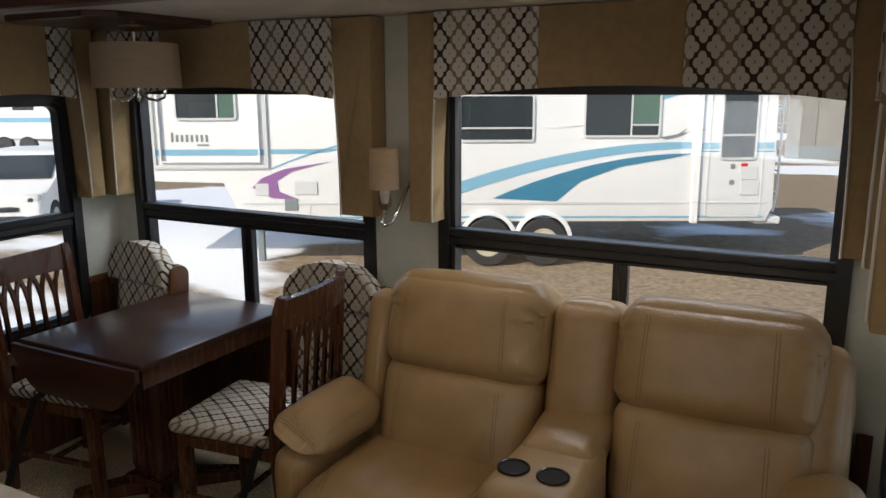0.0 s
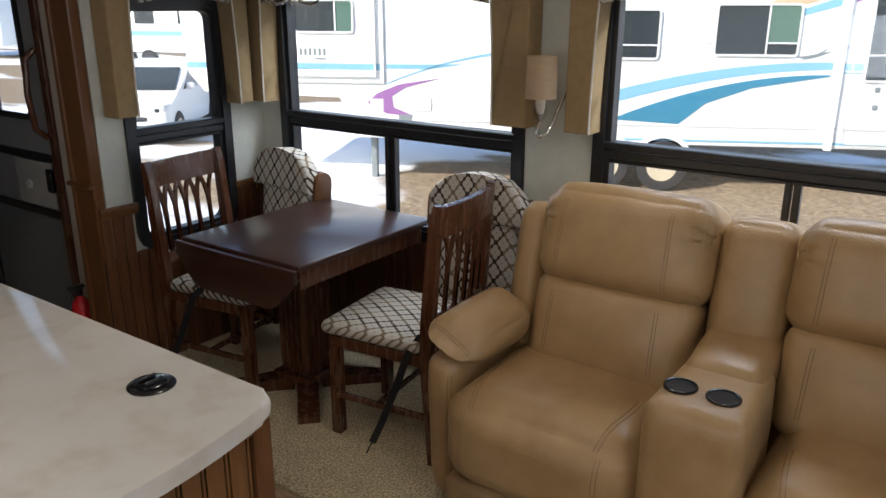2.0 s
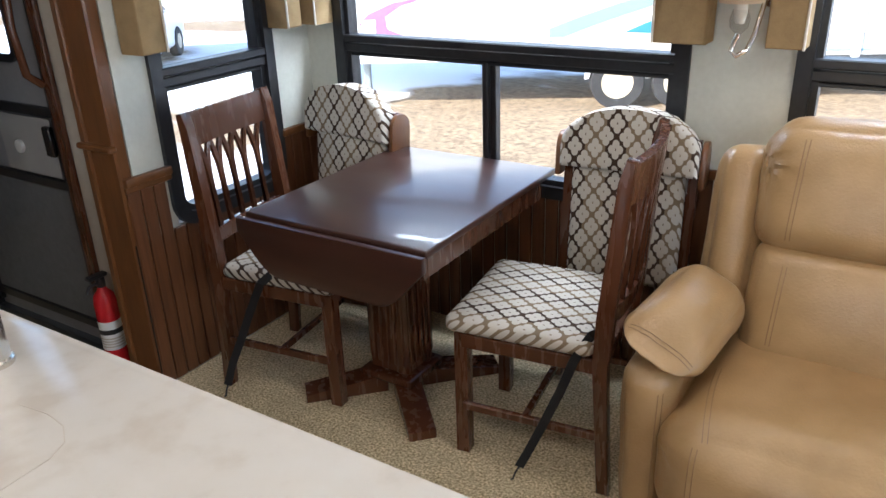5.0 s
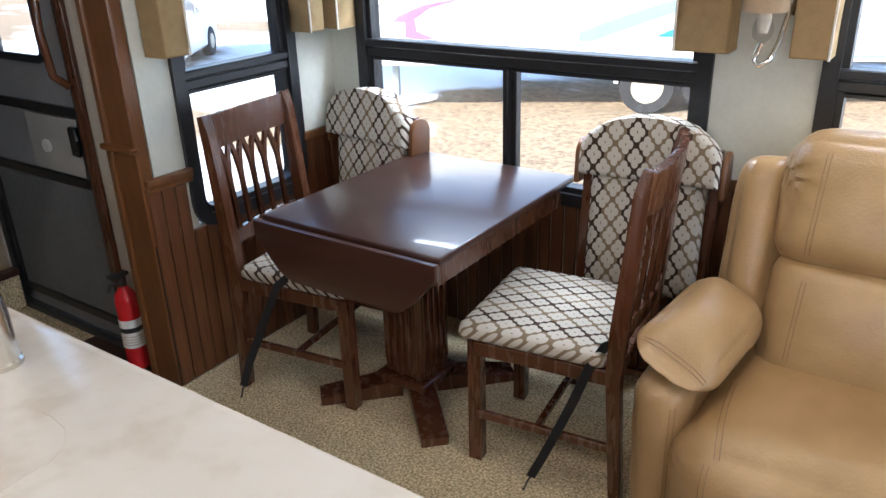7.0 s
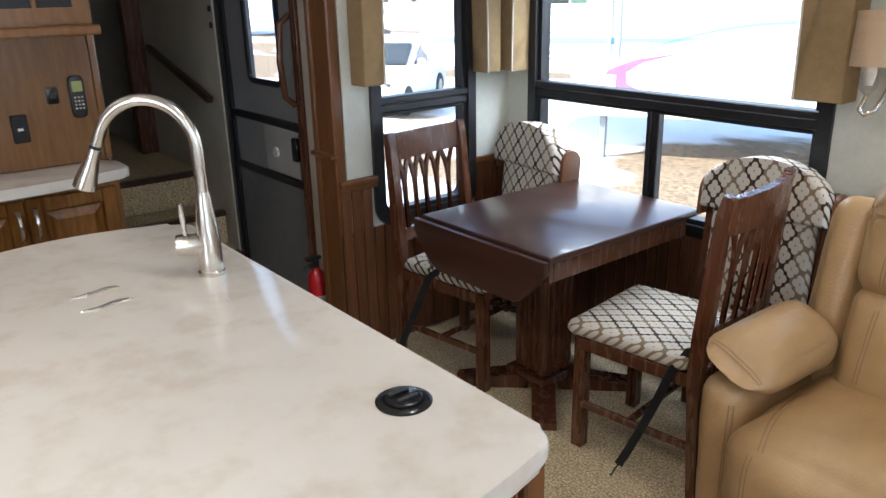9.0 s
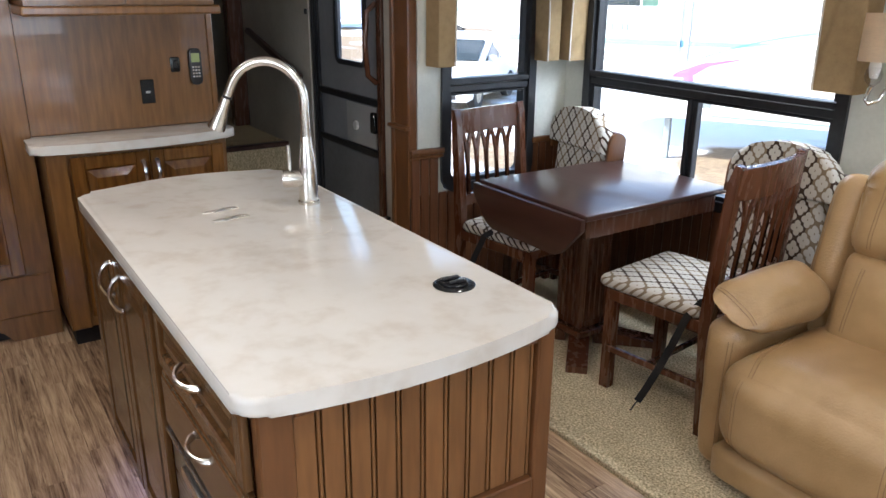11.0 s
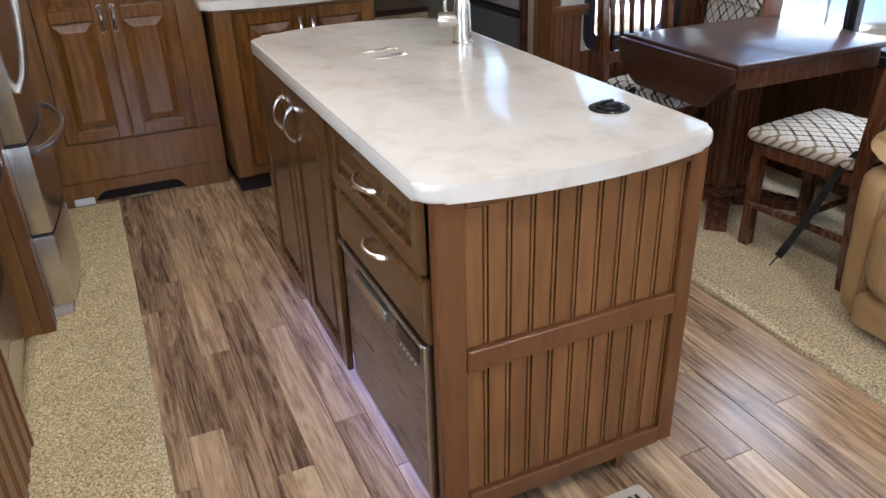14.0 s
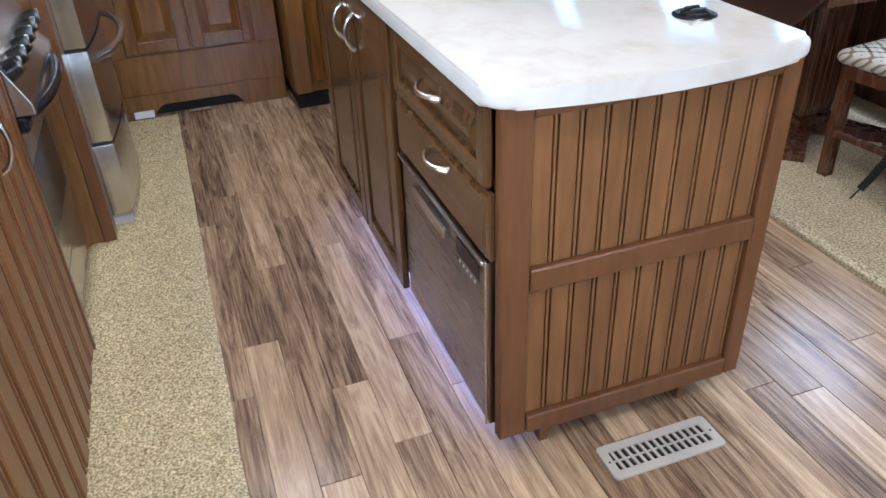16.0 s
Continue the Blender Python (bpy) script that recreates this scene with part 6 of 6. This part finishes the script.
part("slide_frame", ring(-1.93, -0.45, 0.60, 1.92, 0.02, -0.05, -0.001, "y"), M_FIBRE, trailer, smooth=False)
part("belt_moulding", box(-0.75, 7.1, -0.012, -0.001, -0.04, -0.005, 0.003), M_TRIMW, trailer, smooth=False)
part("skirt_line", box(0.1, 7.05, -0.010, -0.001, -0.25, -0.22, 0.003), M_BLUE1, trailer, smooth=False)


def decal(name, pts, mat, d=0.006):
    part(name, prism(pts, "y", -d, -0.0005), mat, trailer, smooth=False)


def sweep_shape(p, q, lift, w0, w1, n=14):
    """A tapered curved stripe from p to q."""
    up, lo = [], []
    for i in range(n + 1):
        k = i / n
        x, z = p[0] + (q[0] - p[0]) * k, p[1] + (q[1] - p[1]) * (1 - (1 - k) ** 1.9)
        w = w0 + (w1 - w0) * k
        up.append((x, z + lift * math.sin(math.pi * k) + w / 2))
        lo.append((x, z + lift * math.sin(math.pi * k) - w / 2))
    return up + lo[::-1]


decal("stripe", [(-3.4, 0.70), (-0.35, 0.70), (-0.35, 0.79), (-3.4, 0.79)], M_BLUE1)
decal("stripe", sweep_shape((-0.3, 0.50), (1.9, 0.99), 0.0, 0.02, 0.05), M_BLUE1)
decal("stripe", [(-0.3, 0.72), (0.35, 0.72), (0.9, 0.80), (0.35, 0.79), (-0.3, 0.79)], M_BLUE1)
decal("stripe", sweep_shape((2.0, 0.02), (5.93, 0.83), 0.0, 0.20, 0.10), M_BLUE1)
decal("swoosh", sweep_shape((3.0, -0.0), (5.93, 0.70), 0.0, 0.10, 0.02)[:15] + [(5.9, 0.69), (4.9, 0.52), (4.3, 0.30), (3.95, 0.0)], M_BLUE2, 0.009)
decal("stripe", [(6.08, 0.77), (7.14, 0.77), (7.14, 0.87), (6.08, 0.87)], M_BLUE1)
decal("stripe", [(6.08, 0.73), (7.14, 0.73), (7.14, 0.75), (6.08, 0.75)], M_BLUE2)
decal("swoosh", [(-0.60, 0.22), (-0.45, 0.36), (-0.1, 0.50), (0.55, 0.60), (0.0, 0.46), (-0.22, 0.32), (-0.2, 0.16), (0.12, 0.03), (-0.3, 0.06)], M_PURPLE, 0.009)
decal("stripe", [(5.0, 1.36), (5.93, 1.62), (5.93, 1.74), (5.0, 1.42)], M_BLUE1)
decal("stripe", [(5.0, 1.50), (5.93, 1.76), (5.93, 2.0), (5.0, 1.66)], M_TANS)
decal("stripe", [(6.1, 1.66), (6.3, 1.72), (6.3, 1.80), (6.1, 1.76)], M_PURPLE)
decal("stripe", [(3.85, 1.08), (4.35, 1.12), (4.35, 1.13)], M_GREY)
decal("bird_mark", [(5.45, 0.95), (5.70, 0.99), (5.86, 1.09), (5.78, 1.01), (5.92, 1.03), (5.72, 0.95), (5.55, 0.91)], M_GREY)
for i in range(8):
    a = -1.76 + i * 0.073
    decal("letter_bar", [(a, 0.90), (a + 0.036, 0.90), (a + 0.036, 1.04 if i == 0 else 1.005), (a, 1.04 if i == 0 else 1.005)], M_GREY)
decal("letter_bar", [(-1.38, 0.84), (-1.2, 0.84), (-1.2, 0.865), (-1.38, 0.865)], M_GREY)


def trailer_window(x0, x1, z0, z1, split, bar):
    f = part("window", ring(x0, x1, z0, z1, 0.03, -0.03, -0.0005, "y", radius=0.06), M_TRIMW, trailer, "rounded window frame", smooth=False)
    part("pane", box(x0 + 0.02, x1 - 0.02, -0.012, -0.0005, z0 + 0.02, z1 - 0.02), M_TINT, f, smooth=False)
    if split:
        part("pane", box(split, x1 - 0.02, -0.016, -0.0125, bar or z0 + 0.02, z1 - 0.02), M_TINT2, f, "greenish pane", smooth=False)
        part("bar", box(split - 0.012, split + 0.012, -0.028, -0.0165, z0 + 0.03, z1 - 0.03), M_TRIMW, f, smooth=False)
    if bar:
        part("bar", box(split or x0 + 0.03, x1 - 0.03, -0.029, -0.0165, bar - 0.012, bar + 0.012), M_TRIMW, f, smooth=False)


trailer_window(2.50, 3.60, 0.89, 1.58, None, 1.09)
trailer_window(4.32, 5.45, 0.95, 1.65, 5.02, 1.13)
trailer_window(6.33, 6.88, 0.62, 1.95, None, 0.98)
trailer_window(-1.68, -0.77, 1.22, 1.7, -1.05, None)
part("door_outline", ring(6.18, 7.0, -0.24, 2.0, 0.018, -0.012, -0.0005, "y", radius=0.08), M_TRIMW, trailer, smooth=False)
part("awning_arm", box(5.95, 6.06, -0.06, -0.0005, -0.33, 2.2, 0.012), M_FIBRE, trailer, "white folded awning arm", smooth=False)
for c, w, h, m in (((0.21, 0.21), 0.17, 0.1, M_TRIMW), ((-0.45, 0.19), 0.1, 0.09, M_TRIMW), ((-0.02, -0.04), 0.10, 0.09, M_GREY), ((6.82, 0.20), 0.14, 0.11, M_TRIMW), ((6.80, 0.42), 0.12, 0.10, M_TRIMW), ((6.55, 0.28), 0.035, 0.035, M_GREY), ((6.55, 0.52), 0.035, 0.035, M_GREY), ((6.72, 0.54), 0.05, 0.025, M_RED)):
    part("hatch", box(c[0] - w, c[0] + w, -0.016, -0.0005, c[1] - h, c[1] + h, 0.006), m, trailer, smooth=False)
part("cargo_door", ring(0.25, 1.2, -0.24, 0.0, 0.015, -0.008, -0.0005, "y", radius=0.03), M_TRIMW, trailer, smooth=False)
for cx in (2.93, 3.76):
    wheel(trailer, cx, -0.605, 0.36, 0.22, -0.11)
    f = [(cx + 0.44 * math.cos(radians(a)), -0.56 + 0.42 * math.sin(radians(a))) for a in range(0, 181, 12)] + [(cx + 0.38 * math.cos(radians(a)), -0.56 + 0.37 * math.sin(radians(a))) for a in range(180, -1, -12)]
    part("fender", prism(f, "y", -0.06, -0.0005, 0.01, 2), M_FIBRE, trailer, "flared white wheel arch")
    well = [(cx + 0.38 * math.cos(radians(a)), -0.56 + 0.37 * math.sin(radians(a))) for a in range(0, 181, 12)]
    # near-black sheet painting the shade inside the wheel arch
    part("wheel_well", prism(well, "y", -0.008, -0.0005), M_GAPSHADE, trailer, smooth=False)
part("bumper", box(6.95, 7.35, 0.05, 2.3, -0.36, -0.25, 0.02), M_TRIMW, trailer, smooth=False)
part("landing_leg", box(-0.62, -0.52, 0.25, 0.35, GROUND, -0.1, 0.01), M_GREY, trailer, smooth=False)
for yy in (0.25, 0.62):
    part("ladder_rail", tube([(7.30, yy, -0.2), (7.34, yy, 0.1), (7.34, yy, 2.2), (7.2, yy, 2.45)], 0.02, 8), M_FIBRE, trailer)
for z in (0.1, 0.42, 0.74, 1.06, 1.38, 1.70, 2.02):
    part("ladder_rung", tube([(7.34, 0.25, z), (7.34, 0.62, z)], 0.016, 8), M_FIBRE, trailer)
trailer.matrix_basis = TM


def small_car():
    c = thing("parked_car", 0, 0, 0, "white boxy hatchback car parked outside on the snow", "car")
    prof = [(-1.95, 0.30), (-1.98, 0.75), (-1.90, 1.05), (-1.72, 1.52), (-1.45, 1.60), (0.15, 1.62), (0.35, 1.57), (0.95, 1.05), (1.75, 0.90), (1.98, 0.72), (2.02, 0.35), (1.95, 0.25), (-1.9, 0.25)]
    part("body", prism(prof, "y", -0.86, 0.86, 0.09, 4), M_FIBRE, c)
    ws = [(0.42, 1.50), (0.93, 1.07), (0.97, 1.09), (0.47, 1.53)]
    part("windscreen", prism(ws, "y", -0.72, 0.72, 0.005, 1), M_TINT, c, smooth=False)
    for s in (-1, 1):
        for pts in ([(0.30, 1.48), (0.80, 1.07), (-0.25, 1.05), (-0.25, 1.49)], [(-0.35, 1.49), (-0.35, 1.05), (-1.2, 1.08), (-1.15, 1.49)]):
            part("side_window", prism(pts, "y", s * 0.862 - 0.006, s * 0.862 + 0.006), M_TINT, c, smooth=False)
        hl = cushion(1.72, 1.98, s * 0.68 - 0.15, s * 0.68 + 0.15, 0.66, 0.86, 0.07, n=6)
        h = part("headlight", hl, M_TRIMW, c, "clear headlight")
        part("lens", cushion(1.86, 1.992, s * 0.66 - 0.07, s * 0.66 + 0.07, 0.69, 0.81, 0.05, n=5), M_TINT, h)
        part("mirror", cushion(0.55, 0.68, s * 0.97 - 0.09, s * 0.97 + 0.09, 1.05, 1.2, 0.05, n=5), M_FIBRE, c)
        for x in (-1.28, 1.28):
            wh = bmesh.new()
            lathe([(0.15, 0), (0.31, 0), (0.33, 0.03), (0.33, 0.18), (0.31, 0.2), (0.15, 0.2)], (0, 0, 0), 28, wh, cap=False)
            wh.transform(Matrix.Translation((x, s * 0.78 - 0.1, 0.33)) @ Matrix.Rotation(radians(-90), 4, "X"))
            w = part("wheel", wh, M_TYRE, c)
            rmm = lathe([(0.16, 0.0), (0.21, 0.02), (0.215, 0.19), (0.16, 0.21)], (0, 0, 0), 20)
            rmm.transform(Matrix.Translation((x, s * 0.78 - 0.105, 0.33)) @ Matrix.Rotation(radians(-90), 4, "X"))
            part("rim", rmm, M_RIM, w)
    part("grille", cushion(1.9, 2.035, -0.45, 0.45, 0.52, 0.62, 0.03, n=4), M_BLACK, c)
    part("lower_grille", cushion(1.9, 2.04, -0.6, 0.6, 0.30, 0.44, 0.04, n=4), M_BLACK, c)
    return c


car = small_car()
car.matrix_basis = pose(-12.2, 11.5, GROUND, 0, 0, -54) @ Matrix.Diagonal((0.94, 0.94, 0.9, 1))

far = thing("far_trailer", -30, 26, GROUND, "white travel trailer parked far across the lot", "trailer", "far trailers")
part("body", prism([(-3.5, 0.6), (3.5, 0.6), (3.6, 2.0), (3.2, 3.2), (-3.5, 3.2)], "y", -1.2, 1.2, 0.08, 3, m=Matrix.Translation((-30, 26, GROUND))), M_FIBRE, far)
for a in (-2.2, -0.4, 1.6):
    part("window", box(-30 + a, -30 + a + 0.9, 24.785, 24.8, GROUND + 1.8, GROUND + 2.4, 0.004), M_TINT, far, smooth=False)
for a in (-0.9, 0.1):
    bmw = lathe([(0.2, 0), (0.36, 0), (0.36, 0.22), (0.2, 0.22)], (0, 0, 0), 20)
    bmw.transform(Matrix.Translation((-30 + a, 24.75, GROUND + 0.36)) @ Matrix.Rotation(radians(-90), 4, "X"))
    part("wheel", bmw, M_TYRE, far)
part("stripe", box(-33.4, -26.6, 24.785, 24.8, GROUND + 1.3, GROUND + 1.5), M_BLUE1, far, smooth=False)
far.matrix_basis = pose(-28.5, 23.2, GROUND, 0, 0, 25)
copy_thing(far, pose(-42, 21, GROUND, 0, 0, 20))
copy_thing(far, pose(-25, 40, GROUND, 0, 0, -12))

shed = thing("shed", 8, 22, GROUND, "large grey metal-sided storage shed across the lot", "building")
part("wall", box(2.5, 24, 22, 30, GROUND, 4.5), M_SHED, shed, smooth=False)
part("roof", prism([(21.4, 4.4), (30.6, 4.4), (26, 6.6)], "x", 2.2, 24.3), M_TRIMW, shed, smooth=False)
shed.location.x -= 2.1
shed.location.y += 11.3
part("skirting", box(2.48, 24.02, 21.95, 22, GROUND, GROUND + 0.5), M_GREY, shed, smooth=False)
x = 2.5
while x < 24:
    part("rib", box(x, x + 0.08, 21.96, 22, GROUND + 0.5, 4.4), M_SHED, shed, smooth=False)
    x += 0.9
M_HILL = material("winter_hillside", (0.20, 0.16, 0.11), 0.95, second=(0.42, 0.38, 0.33), scale=0.05)
hb = bmesh.new()
prev = None
for i in range(41):
    a = radians(20 + i * 4)
    h = 4 + 9 * abs(noise.noise((i * 0.23, 0.0, 4.0))) + 3 * abs(noise.noise((i * 0.9, 1.0, 4.0)))
    cur = [hb.verts.new((math.cos(a) * r, math.sin(a) * r, GROUND + z)) for r, z in ((120, -0.2), (150, h * 0.7), (180, h))]
    if prev:
        for j in range(2):
            hb.faces.new((prev[j], cur[j], cur[j + 1], prev[j + 1]))
    prev = cur
structure("backdrop", hb, M_HILL, "low brown winter hills in the distance", "backdrop", True)
# outer shell of the coach, and the steps' grab bar outside the end window
structure("coach_roof", box(-4.4, 4.5, 0.0, 3.5, CEIL + 0.07, CEIL + 0.14), M_FIBRE, "white coach roof", "roof")
gbv = thing("grab_bar", -1.05, 3.6, 0.4, "white entry grab bar outside the end window", "grab bar")
part("bar", tube([(-1.05, 3.66, 0.45), (-1.05, 3.66, 0.80), (-1.05, 3.64, 0.90), (-1.05, 3.58, 0.96), (-1.05, 3.50, 0.98)], 0.016, 10), M_FIBRE, gbv)

# ---- floor planks ----
PLANK_W, PLANK_L = 0.0975, 0.957
plank_mesh = finish("plank", box(-PLANK_L / 2 + 0.0005, PLANK_L / 2 - 0.0005, -PLANK_W / 2 + 0.0005, PLANK_W / 2 - 0.0005, -0.0078, 0.0, 0.0012), M_PLANK, Vector((0, 0, 0)), False)
rnd = random.Random(5)
JOINTS = {5: 0.50, 6: 0.109, 7: 0.759, 8: 0.046}
for i in range(24):
    yy = 0.8425 + i * PLANK_W
    wide = min(PLANK_W, 3.147 - yy)
    if wide < PLANK_W - 0.001:
        break
    xx = JOINTS.get(i, rnd.uniform(0, PLANK_L)) % PLANK_L - 3 * PLANK_L
    while xx < 2.9:
        if xx + PLANK_L > -1.40:
            ob = new("plank", plank_mesh)
            ob.parent = floor
            ob.location = (xx + PLANK_L / 2, yy + PLANK_W / 2, 0)
        xx += PLANK_L
part("plank_edge", box(-1.40, 4.2, yy, 3.147, -0.0079, -0.0005), M_PLANK, floor, smooth=False)
far_floor = box(3.0, 4.23, 0.9, 3.1, -0.0079, -0.002)
box(-1.40, 4.2, 0.21, 0.84, -0.0079, -0.002, bm=far_floor)
part("planks_beyond", far_floor, M_PLANK, floor, smooth=False)
